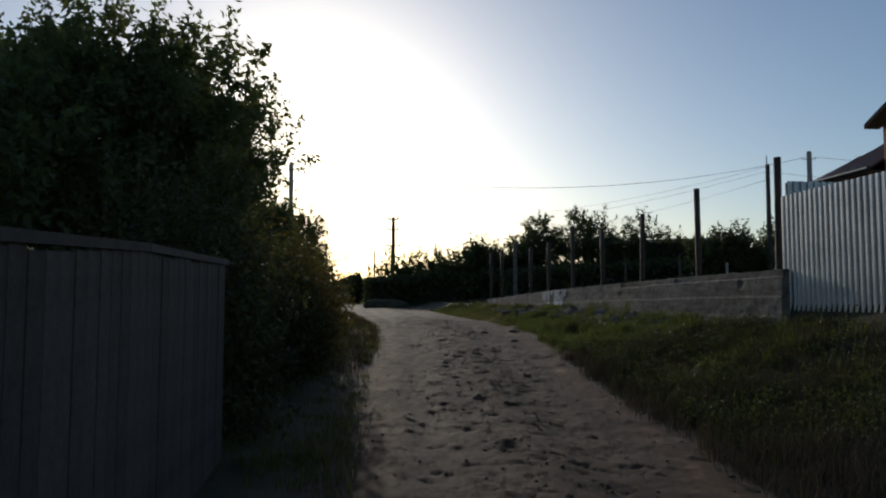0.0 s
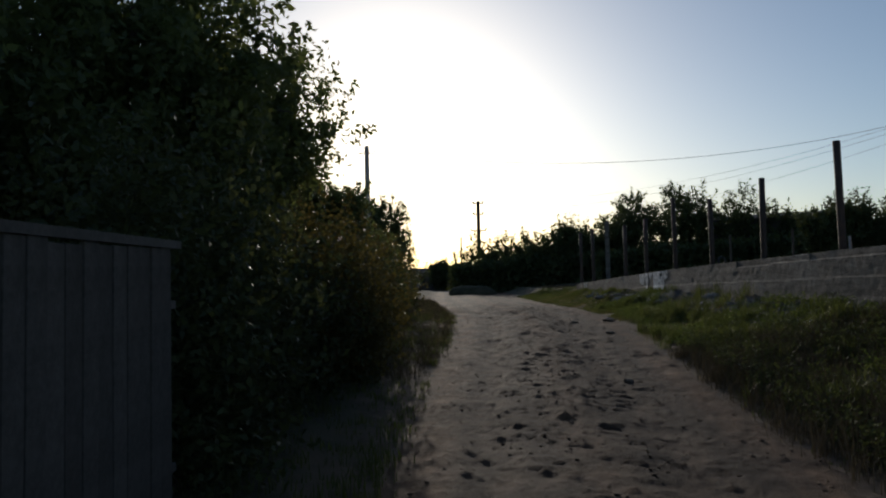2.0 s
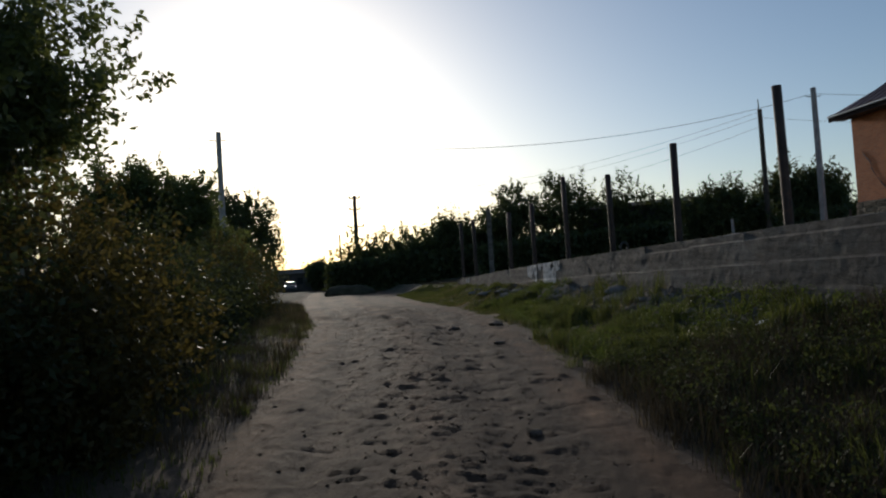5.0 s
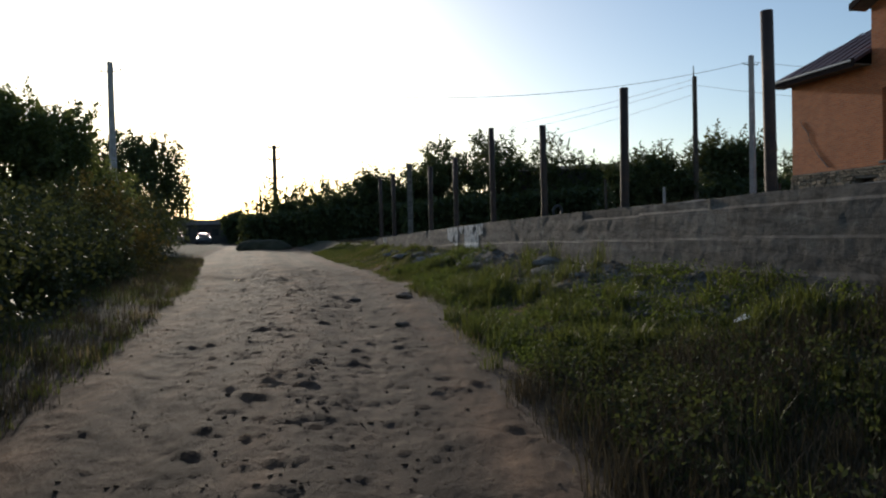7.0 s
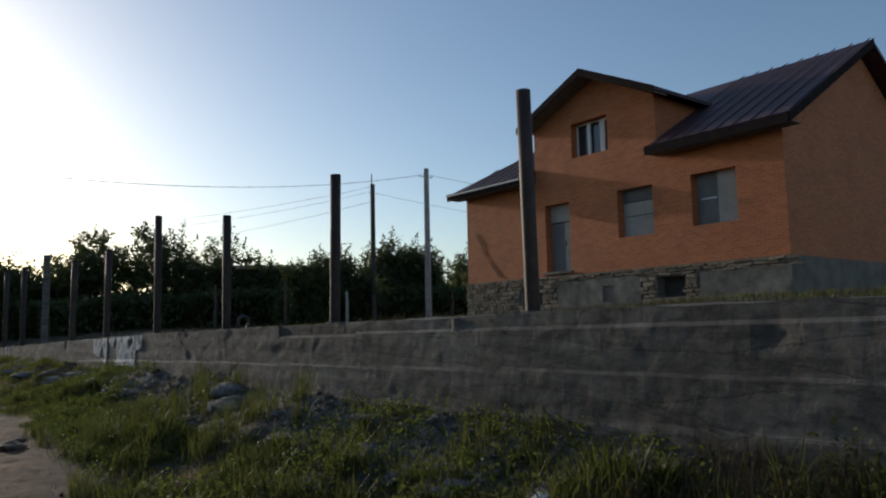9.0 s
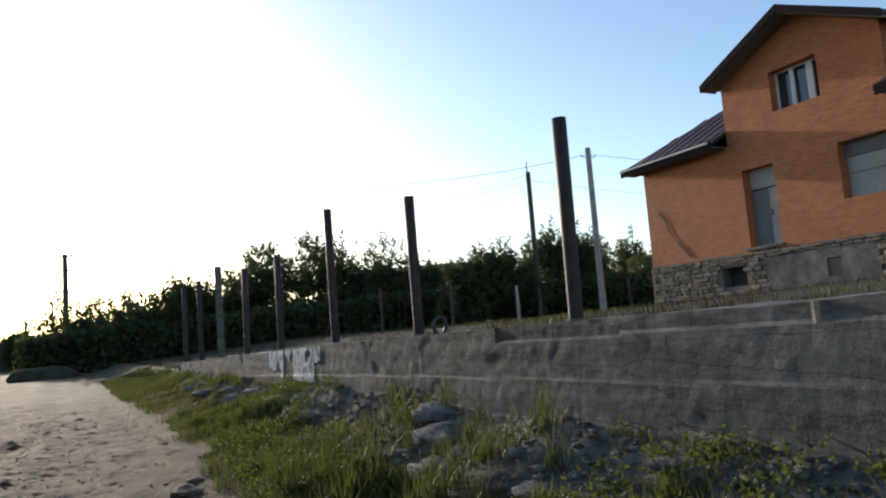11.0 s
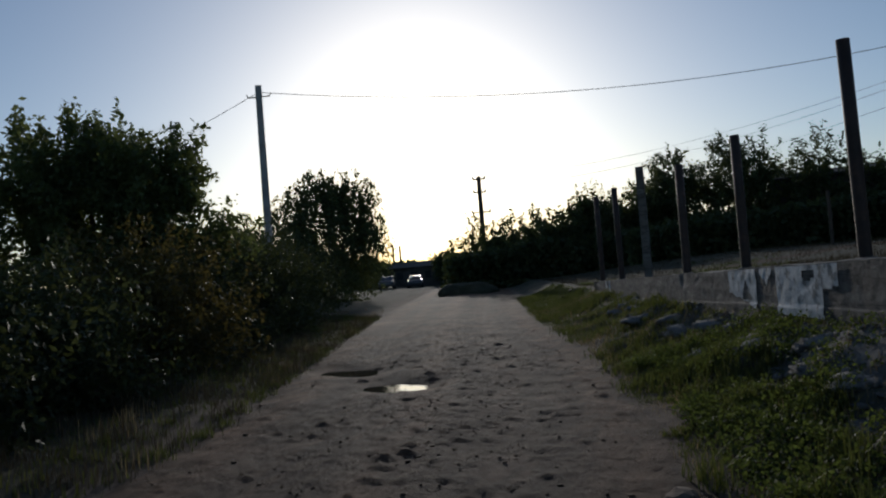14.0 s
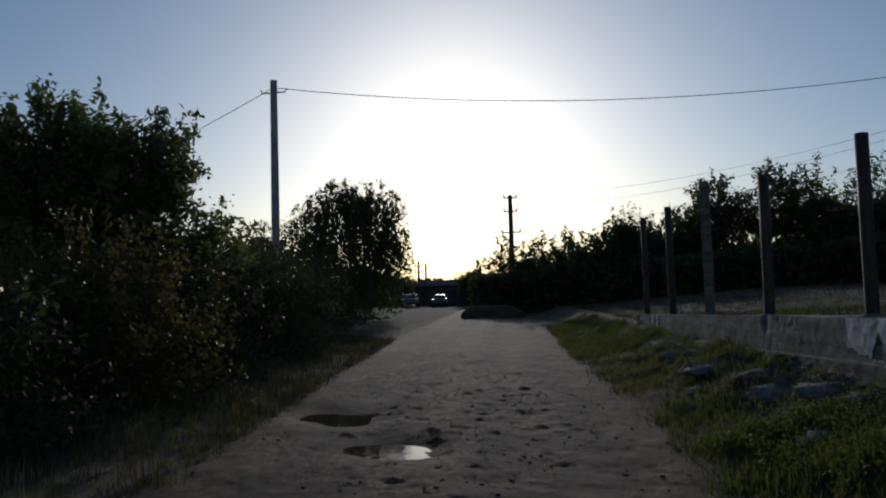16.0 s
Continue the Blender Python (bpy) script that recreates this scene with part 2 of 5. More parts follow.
LITTER = surface("litter_paper", [(0.3, (0.6, 0.6, 0.58)), (0.7, (0.75, 0.75, 0.73))], 10, 60, 0.7)
BARN = surface("weathered_barn_board", [(0.3, (0.06, 0.055, 0.05)), (0.7, (0.11, 0.1, 0.09))], 1.5, 20, 0.9)
CAR_PAINT = surface("car_paint_grey", [(0.3, (0.1, 0.1, 0.105)), (0.7, (0.12, 0.12, 0.125))], 2, 60, 0.3, 0.3, relief=0.02)
TYRE = surface("tyre_rubber", [(0.3, (0.025, 0.025, 0.025)), (0.7, (0.04, 0.04, 0.04))], 8, 50, 0.85)

GRASS = leaf_material("grass_blade", (0.032, 0.042, 0.013), (0.085, 0.09, 0.03), (0.15, 0.17, 0.036), 0.38)
SCRUB_STEM = leaf_material("dead_weed_stem", (0.05, 0.04, 0.025), (0.11, 0.086, 0.055), (0.09, 0.072, 0.04), 0.25, 0.75, 0.12)
SCRUB_LEAF = leaf_material("dull_weed_leaf", (0.036, 0.046, 0.02), (0.078, 0.086, 0.038), (0.1, 0.115, 0.03), 0.3, 0.75, 0.12)
DRY_GRASS = leaf_material("dry_grass", (0.15, 0.115, 0.06), (0.3, 0.235, 0.13), (0.3, 0.23, 0.11), 0.4)
WEED = leaf_material("weed_leaf", (0.035, 0.055, 0.015), (0.08, 0.1, 0.03), (0.15, 0.19, 0.035), 0.4, 0.65, 0.18)
LEAF = leaf_material("maple_leaf", (0.045, 0.062, 0.026), (0.1, 0.12, 0.048), (0.2, 0.23, 0.06), 0.42)
LEAF_SHRUB = leaf_material("shrub_leaf", (0.026, 0.036, 0.015), (0.062, 0.072, 0.028), (0.09, 0.1, 0.028), 0.32)
LEAF_WARM = leaf_material("yellowing_leaf", (0.034, 0.038, 0.014), (0.1, 0.078, 0.024), (0.16, 0.125, 0.03), 0.35)
LEAF_FAR = leaf_material("far_leaf", (0.03, 0.046, 0.02), (0.075, 0.09, 0.036), (0.12, 0.14, 0.04), 0.35)

glass, gnt, gb = mat_new("window_glass")
gb.inputs["Base Color"].default_value = (0.03, 0.035, 0.04, 1)
gb.inputs["Roughness"].default_value, gb.inputs["Specular IOR Level"].default_value = 0.05, 0.8
GLASS = glass
water, wnt, wb = mat_new("muddy_water")
wb.inputs["Base Color"].default_value = (0.06, 0.045, 0.032, 1)
wb.inputs["Roughness"].default_value, wb.inputs["IOR"].default_value = 0.03, 1.33
wco = wnt.nodes.new("ShaderNodeTexCoord").outputs["Object"]
bump(wnt, noise_node(wnt, wco, 7, 3).outputs[0], 0.12, 0.015, wb)
WATER = water


# ---- mesh helpers ----
def mesh_of(name, verts, faces, material, smooth=False):
    me = bpy.data.meshes.new(name)
    me.from_pydata([tuple(v) for v in verts], [], [tuple(f) for f in faces])
    me.materials.append(material)
    if smooth:
        me.polygons.foreach_set("use_smooth", [True] * len(me.polygons))
    me.update()
    return me


def part(name, bm, material, parent=None, label="", smooth=False):
    """Links a bmesh or a finished mesh as one object under a thing or part."""
    if isinstance(bm, bmesh.types.BMesh):
        bmesh.ops.recalc_face_normals(bm, faces=bm.faces)
        me = bpy.data.meshes.new(name)
        bm.to_mesh(me)
        bm.free()
        me.materials.append(material)
        if smooth:
            me.polygons.foreach_set("use_smooth", [True] * len(me.polygons))
    else:
        me = bm
    ob = new(name, me)
    if parent:
        ob.parent = parent
    if label:
        tagged(ob, label)
    return ob


def box(bm, x0, x1, y0, y1, z0, z1, bevel=0.0):
    m = Matrix.Translation(((x0 + x1) / 2, (y0 + y1) / 2, (z0 + z1) / 2)) @ Matrix.Diagonal((x1 - x0, y1 - y0, z1 - z0, 1))
    r = bmesh.ops.create_cube(bm, size=1, matrix=m)
    if bevel:
        edges = {e for v in r["verts"] for e in v.link_edges}
        bmesh.ops.bevel(bm, geom=list(edges), offset=bevel, segments=1, affect="EDGES")
    return bm


def boxed(*dims, bevel=0.0):
    return box(bmesh.new(), *dims, bevel=bevel)


def tube(bm, points, radii, sides=8, cap=True):
    """A tube along points with a radius at each."""
    rings = []
    for i, p in enumerate(points):
        a, b = points[max(i - 1, 0)], points[min(i + 1, len(points) - 1)]
        d = (Vector(b) - Vector(a)).normalized()
        x = d.orthogonal().normalized() if abs(d.z) < 0.99 else Vector((1, 0, 0))
        y = d.cross(x)
        rings.append([bm.verts.new(Vector(p) + radii[i] * (math.cos(2 * math.pi * k / sides) * x + math.sin(2 * math.pi * k / sides) * y))
                      for k in range(sides)])
    for r0, r1 in zip(rings, rings[1:]):
        # keep the rings from twisting against each other
        off = min(range(sides), key=lambda o: (r1[o].co - r0[0].co).length)
        for k in range(sides):
            bm.faces.new((r0[k], r0[(k + 1) % sides], r1[(k + 1 + off) % sides], r1[(k + off) % sides]))
    if cap:
        bm.faces.new(rings[0])
        bm.faces.new(rings[-1])
    return bm


def prism(bm, outline, y0, y1):
    """Extrudes an outline of (x, z) from y0 to y1."""
    a = [bm.verts.new((x, y0, z)) for x, z in outline]
    b = [bm.verts.new((x, y1, z)) for x, z in outline]
    n = len(outline)
    bm.faces.new(a)
    bm.faces.new(b)
    for i in range(n):
        bm.faces.new((a[i], a[(i + 1) % n], b[(i + 1) % n], b[i]))
    return bm


def empty(name, m, label, category, group="", kind=""):
    ob = new(name)
    ob.empty_display_size = 0.2
    ob.matrix_world = m
    return tagged(ob, label, category, group, kind)


# ---- the lie of the land ----
ROAD_Y = (-40, -8, -2, 1.7, 6.2, 9.9, 13.7, 16.7, 23, 36.5, 46, 150)
ROAD_L = (12.0, 1.1, -0.85, -2.0, -3.3, -4.3, -5.55, -6.55, -9.15, -14.6, -18.0, -55)
EDGE_Y = (-40, -8, -1.5, 0.9, 4.5, 9.6, 13, 16, 21.5, 29, 39, 54, 150)
EDGE_R = (15.5, 4.7, 2.45, 1.95, 1.0, -0.12, -0.9, -1.6, -3.2, -6.0, -9.3, -14.2, -47)
LEVEL_Y = (-40, -8, 2, 7, 12.7, 20, 40, 80, 200)
LEVEL_Z = (-1.4, -0.68, -0.4, -0.12, 0.08, 0.12, 0.2, 0.45, 0.8)


def road_left(y):
    return np.interp(y, ROAD_Y, ROAD_L)


def road_right(y):
    return np.interp(y, EDGE_Y, EDGE_R)


def wall_line(y):
    return 0.25 + (17.745 - y) * 0.344


def wall_top(y):
    return np.interp(y, (-20, 3, 8, 12, 18, 21, 30, 34), (1.5, 1.58, 1.54, 1.5, 1.42, 1.35, 1.12, 1.02))


def wall_foot(y):
    return np.interp(y, (-40, -8, 3, 8, 12, 16, 21, 30, 40, 80), (-0.3, 0.15, 0.6, 0.6, 0.68, 0.76, 0.76, 0.76, 0.75, 0.9))


def waves(x, y, seed, scale, octaves=3):
    """Smooth irregular waves, -1 to 1, for arrays of places."""
    rng = np.random.RandomState(seed)
    out, amp, total = 0, 1.0, 0
    for _ in range(octaves):
        for _ in range(4):
            a, p = rng.uniform(0, 2 * np.pi, 2)
            k = scale * rng.uniform(0.7, 1.4)
            out = out + amp * np.sin(k * (np.cos(a) * x + np.sin(a) * y) + p + 1.3 * np.sin(0.6 * k * (np.sin(a) * x - np.cos(a) * y) + 2 * p))
            total += amp * 0.75
        amp *= 0.5
        scale *= 2.1
    return out / total


def smooth01(v):
    v = np.clip(v, 0, 1)
    return v * v * (3 - 2 * v)


PITS = np.random.RandomState(5)
PIT_N = 3600
PIT_Y = PITS.uniform(-6, 30, PIT_N)
PIT_F = np.where(PITS.uniform(0, 1, PIT_N) < 0.6, np.clip(PITS.normal(0.56, 0.16, PIT_N), 0.04, 0.97), PITS.uniform(0.04, 0.97, PIT_N))
PIT_R = 0.034 + 0.075 * PITS.uniform(0, 1, PIT_N) ** 2.2
PIT_D = PITS.uniform(-0.026, 0.02, PIT_N) * (0.5 + PIT_R / 0.13)
PIT_X = road_left(PIT_Y) + PIT_F * (road_right(PIT_Y) - road_left(PIT_Y))
PUDDLES = ((-5.55, 19.2, 0.62, 0.36), (-7.35, 20.9, 0.72, 0.34))
PUDDLE_Z = 0.02


def land(x, y, pits=False):
    x, y = np.asarray(x, float), np.asarray(y, float)
    l, r, w = road_left(y), road_right(y), wall_line(y) - 0.2
    base = np.interp(y, LEVEL_Y, LEVEL_Z)
    f = (x - l) / (r - l)
    on = smooth01((x - l + 0.25) / 0.5) * smooth01((r + 0.25 - x) / 0.5)
    ruts = -0.035 * (np.exp(-((f - 0.24) / 0.07) ** 2) + np.exp(-((f - 0.72) / 0.07) ** 2)) + 0.03 * np.exp(-((f - 0.48) / 0.13) ** 2)
    rough = 0.016 * waves(x, y, 1, 2.2) + 0.012 * waves(x, y, 2, 9.0, 3) + 0.009 * waves(x, y * 0.8, 12, 27.0, 3)
    road = base + ruts + rough
    # bank up to the wall, dry ridge at its foot
    b = np.clip((x - r) / np.maximum(w - r, 0.3), 0, 1)
    foot = wall_foot(y)
    bank = base + (foot - base) * (0.1 * b + 0.9 * np.clip(b, 0.0, 1) ** 1.7) + (0.07 * waves(x, y, 3, 1.7) + 0.05 * waves(x, y, 13, 4.5)) * smooth01(b * 4)
    heap = smooth01((b - 0.3) / 0.25) * smooth01((1.0 - b) / 0.12) * smooth01((y - 7) / 3) * smooth01((30 - y) / 5)
    bank = bank + heap * (0.2 * np.abs(waves(x, y, 61, 1.7, 2)) + 0.1 * np.abs(waves(x, y, 62, 5.5, 3)) - 0.04)
    bank = np.where(x > w, foot, bank)
    terrace = wall_top(y) - 0.06 + smooth01((x - w - 1.0) / 14.0) * 0.62 + 0.05 * waves(x, y, 4, 0.9) * smooth01((x - w - 0.5) / 2)
    far = smooth01((y - 31.0) / 5.0)
    terrace = terrace * (1 - far) + (foot + smooth01((x - w) / 14.0) * 0.9) * far
    right = np.where(x > w + 0.2, terrace, bank)
    d = np.maximum(l - x, 0)
    left = base + 0.1 * smooth01(d / 1.2) + 0.3 * smooth01((d - 1) / 10) + 0.06 * waves(x, y, 6, 1.4) * smooth01(d / 0.8)
    z = np.where(x < l, left, np.where(x > r, right, road))
    z = z * (1 - on) + road * on if np.ndim(z) else (z * (1 - on) + road * on)
    for px, py, pa, pb in PUDDLES:
        q = ((x - px) * 0.9 - (y - py) * 0.43) ** 2 / (pa * 1.5) ** 2 + ((x - px) * 0.43 + (y - py) * 0.9) ** 2 / (pb * 1.9) ** 2
        k = np.exp(-q * 1.2)
        z = z * (1 - k) + (PUDDLE_Z - 0.05) * k + 0.02 * waves(x, y, 8, 6.0, 2) * k
    if pits:
        for px, py, pr, pd in zip(PIT_X, PIT_Y, PIT_R, PIT_D):
            near = np.abs(y[:, 0] - py) < 3 * pr
            if near.any():
                i = np.where(near)[0]
                sl = slice(i[0], i[-1] + 1)
                sl = (sl, slice(45, 168))
                q = (((x[sl] - px) * 0.75) ** 2 + ((y[sl] - py) * 1.7 + 0.5 * (x[sl] - px)) ** 2) / pr ** 2 * (1 + 0.35 * np.sin(40 * (x[sl] - px)))
                z[sl] += -pd * np.exp(-q * 1.6) + 0.25 * pd * np.exp(-(q - 1.9) ** 2)
    return z


def height(x, y):
    return float(land(np.array([x]), np.array([y]))[0])


def build_land():
    ys = np.concatenate([-14 - np.geomspace(26, 0.4, 18), np.arange(-14, -6, 0.25), np.arange(-6, 24, 0.05), np.arange(24, 30, 0.1), np.arange(30, 60, 0.3), 60 + np.geomspace(0.5, 1500, 44)])
    ys = np.unique(ys)
    l, r, w = road_left(ys), road_right(ys), wall_line(ys) - 0.2
    cols = []
    for d in -6 - np.geomspace(1100, 0.35, 26):
        cols.append(l + d)
    for f in np.linspace(-6, -0.45, 26)[:-1]:
        cols.append(l + f)
    for f in np.linspace(0, 1, 112):
        cols.append((l - 0.45) * (1 - f) + (r + 0.35) * f)
    for f in np.linspace(0, 1, 46)[1:]:
        cols.append((r + 0.35) * (1 - f) + w * f)
    for f in (0.06, 0.34, 0.4):
        cols.append(w + f)
    for d in np.geomspace(0.3, 1100, 40):
        cols.append(w + 0.4 + d)
    X = np.stack(cols, 1)
    Y = np.repeat(ys[:, None], X.shape[1], 1)
    Z = land(X, Y, pits=True)
    n, m = X.shape
    V = np.stack([X, Y, Z], 2).reshape(-1, 3)
    i, j = np.meshgrid(np.arange(n - 1), np.arange(m - 1), indexing="ij")
    F = np.stack([i * m + j, i * m + j + 1, (i + 1) * m + j + 1, (i + 1) * m + j], 2)
    cx = (X[:-1, :-1] + X[1:, 1:]) / 2
    cy = (Y[:-1, :-1] + Y[1:, 1:]) / 2
    jag = 0.14 * waves(cx, cy, 9, 3.5) + 0.07 * waves(cx, cy, 10, 13)
    is_road = (cx > road_left(cy) + jag) & (cx < road_right(cy) + jag)
    # a lane turns off behind the end of the wall
    lane = (np.abs(cy - (38.5 + 0.12 * (cx + 7))) < 1.1 + 0.25 * jag) & (cx > road_right(cy) - 0.5) & (cx < 40)
    is_road |= lane
    for name, pick, material, label in (("road", is_road, DIRT, "rutted dry dirt road with pits and tyre tracks"),
                                        ("ground", ~is_road, SOIL, "grassy earth verge and waste ground")):
        f = F[pick]
        used, inv = np.unique(f, return_inverse=True)
        me = mesh_of(name, V[used].tolist(), inv.reshape(f.shape).tolist(), material, smooth=True)
        if name == "road":
            vx, vy = V[used, 0], V[used, 1]
            g = (vx - road_left(vy)) / (road_right(vy) - road_left(vy)) + 0.03 * waves(vx, vy, 14, 0.7)
            track = sum(np.exp(-((g - c) / 0.055) ** 2) for c in (0.2, 0.36, 0.62, 0.8)) * (0.75 + 0.5 * waves(vx, vy * 0.3, 15, 2.0))
            sandy = np.exp(-((g - 0.08) / 0.07) ** 2) + 0.8 * np.exp(-((g - 0.93) / 0.05) ** 2) + 0.5 * np.exp(-((g - 0.5) / 0.05) ** 2)
            sandy = np.clip(sandy * (0.55 + 0.6 * waves(vx, vy * 0.5, 16, 1.1)), 0, 1)
            me.attributes.new("sand", "FLOAT", "POINT").data.foreach_set("value", sandy.astype(np.float32))
            me.attributes.new("wear", "FLOAT", "POINT").data.foreach_set("value", np.clip(track, 0, 1).astype(np.float32))
        else:
            vx, vy = V[used, 0], V[used, 1]
            out = np.maximum(road_left(vy) - vx, vx - road_right(vy))
            side = np.where(vx < road_left(vy), 1.0, 0.55)
            trod = smooth01(1.15 - out / (0.9 * side) + 0.5 * waves(vx, vy, 17, 1.6) + 0.3 * waves(vx, vy, 18, 7.0))
            w = wall_line(vy) - 0.2
            near = (w - vx) / np.maximum(w - road_right(vy), 0.6)
            spill = smooth01(1.0 - near / 0.55 + 0.55 * waves(vx, vy, 19, 1.3)) * (vx < w) * smooth01((vy - 6) / 3) * smooth01((31 - vy) / 4)
            me.attributes.new("trodden", "FLOAT", "POINT").data.foreach_set("value", trod.astype(np.float32))
            me.attributes.new("spill", "FLOAT", "POINT").data.foreach_set("value", (0.85 * spill).astype(np.float32))
        tagged(new(name, me), label, name, kind="structure")


build_land()


# ---- retaining wall, posts ----
WALL_U = Vector((-0.3253, 0.9456, 0))      # along the wall, away from the start
WALL_N = Vector((-0.9456, -0.3253, 0))     # towards the road


def wall_point(y, off=0.0, z=0.0):
    p = Vector((wall_line(y), y, z)) + WALL_N * off
    return p


def wall_face(y, z):
    """How far the wall's face stands out from its middle line."""
    board = 0.0015 * np.sin(z * 31 + 0.5 * waves(y, z, 29, 0.6)) * (1 + waves(y, z, 30, 1.3))
    pocks = -0.03 * np.clip(waves(y, z * 1.6, 28, 5.0, 2) - 0.45, 0, 1)
    ledge = np.where((y < 14) & (z > wall_top(y) - 0.13) & (waves(y, 0 * z, 23, 1.1) > -0.3), 0.022, 0.0)
    lift = 0.014 * (smooth01((wall_top(y) - 0.46 + 0.02 * waves(y, 0 * z, 63, 0.9) - z) / 0.025) + 0.8 * smooth01((wall_top(y) - 0.8 - z) / 0.025))
    honey = np.clip(waves(y, z * 2.2, 64, 1.0, 2) - 0.25, 0, 1) * (0.03 * waves(y, z, 65, 30.0, 2) - 0.012)
    ledge = ledge - lift - honey
    return 0.2 + 0.014 * waves(y, z * 1.3, 21, 1.3) + 0.008 * waves(y, z, 22, 9) + board + pocks - ledge


def build_wall():
    ys = np.concatenate([np.arange(5.55, 16, 0.035), np.arange(16, 33.0, 0.06)])
    rows = 46
    n = len(ys)
    f = np.linspace(0, 1, rows + 1)
    Y = np.repeat(ys[:, None], rows + 1, 1)
    foot, top = wall_foot(Y) - 0.35, wall_top(Y)
    Z = foot + (top - foot) * f
    off = wall_face(Y, Z)
    Z[:, -1] += 0.02 * waves(ys, 0 * ys, 24, 2.0) + 0.008 * waves(ys, 0 * ys, 27, 14)
    Z[:, -2] -= 0.01
    crest = wall_top(ys)
    Yb = np.repeat(ys[:, None], 3, 1)
    Zb = np.stack([crest + 0.02 * waves(ys, 0 * ys + 1, 25, 3.0), crest + 0.015 * waves(ys, 0 * ys + 2, 26, 3.0), crest - 0.6], 1)
    ob = np.repeat(np.array([[0.06, -0.2, -0.2]]), n, 0)
    Y, Z, off = np.concatenate([Y, Yb], 1), np.concatenate([Z, Zb], 1), np.concatenate([off, ob], 1)
    V = np.stack([wall_line(Y) + WALL_N.x * off, Y + WALL_N.y * off, Z], 2).reshape(-1, 3)
    c = rows + 4
    i, k = np.meshgrid(np.arange(n - 1), np.arange(c - 1), indexing="ij")
    a = i * c + k
    F = np.stack([a, a + c, a + c + 1, a + 1], 2).reshape(-1, 4).tolist()
    F += [tuple(range(c)), tuple(reversed(range((n - 1) * c, n * c)))]
    tagged(new("retaining_wall", mesh_of("retaining_wall", V.tolist(), F, CONCRETE)),
           "weathered grey concrete retaining wall, cracked and board-marked", "wall", kind="structure")


build_wall()

POSTS = ((5.96, 3.57, 0.064), (8.85, 3.47, 0.064), (11.88, 3.29, 0.064), (14.82, 3.2, 0.064), (17.745, 3.6, 0.064), (20.83, 3.27, 0.068),
         (23.68, 3.3, 0.075), (26.64, 3.72, 0.085), (29.6, 3.62, 0.08), (32.57, 3.7, 0.08))


def build_posts():
    for n, (y, top, r) in enumerate(POSTS):
        rng = random.Random(n)
        p = wall_point(y, -0.03)
        grey = n == 7
        foot = float(wall_top(y)) - 0.25
        post = empty("fence_post", Matrix.Translation((p.x, p.y, foot)),
                     "grey square concrete fence post set in the wall" if grey else "rusty brown open-topped steel pipe post in the wall",
                     "fence post", "posts along the retaining wall")
        h = top - foot
        lean = (rng.uniform(-0.012, 0.012), rng.uniform(-0.012, 0.012))
        bm = bmesh.new()
        if grey:
            box(bm, -r, r, -r, r, 0, h, 0.012)
            part("shaft", bm, CONCRETE, post)
            continue
        zs = [0, h * 0.3, h * 0.6, h]
        tube(bm, [(lean[0] * z, lean[1] * z, z) for z in zs], [r] * 4, 16, cap=False)
        inner = [(lean[0] * z, lean[1] * z, z) for z in (h, h - 0.25)]
        tube(bm, inner, [r - 0.008, r - 0.008], 16, cap=False)
        bm.verts.ensure_lookup_table()
        outer, inn = bm.verts[48:64], bm.verts[64:80]
        for k in range(16):
            bm.faces.new((outer[k], outer[(k + 1) % 16], inn[(k + 1) % 16], inn[k]))
        part("pipe", bm, RUST, post, smooth=True)
        bm = bmesh.new()
        tube(bm, [(0, 0, 0.24), (0, 0, 0.27)], [r + 0.05, r + 0.035], 10)
        part("mortar_collar", bm, CONCRETE, post, "lump of mortar round the foot")


build_posts()


# ---- brick house ----
HOUSE = Matrix.Translation((12.47, 32.17, 0)) @ Matrix.Rotation(math.atan2(-0.952, 0.305), 4, "Z")   # x along the front, y into the house
H_LEN, H_DEEP, EAVE, RIDGE_Y, RIDGE_Z = 13.9, 11.0, 7.0, 5.5, 10.6
OPENINGS = {"door": (4.6, 5.82, 3.4, 5.95), "window_mid": (8.02, 9.46, 4.35, 6.0), "window_end": (10.9, 12.42, 4.42, 6.05), "window_up": (6.05, 7.72, 7.52, 8.8)}


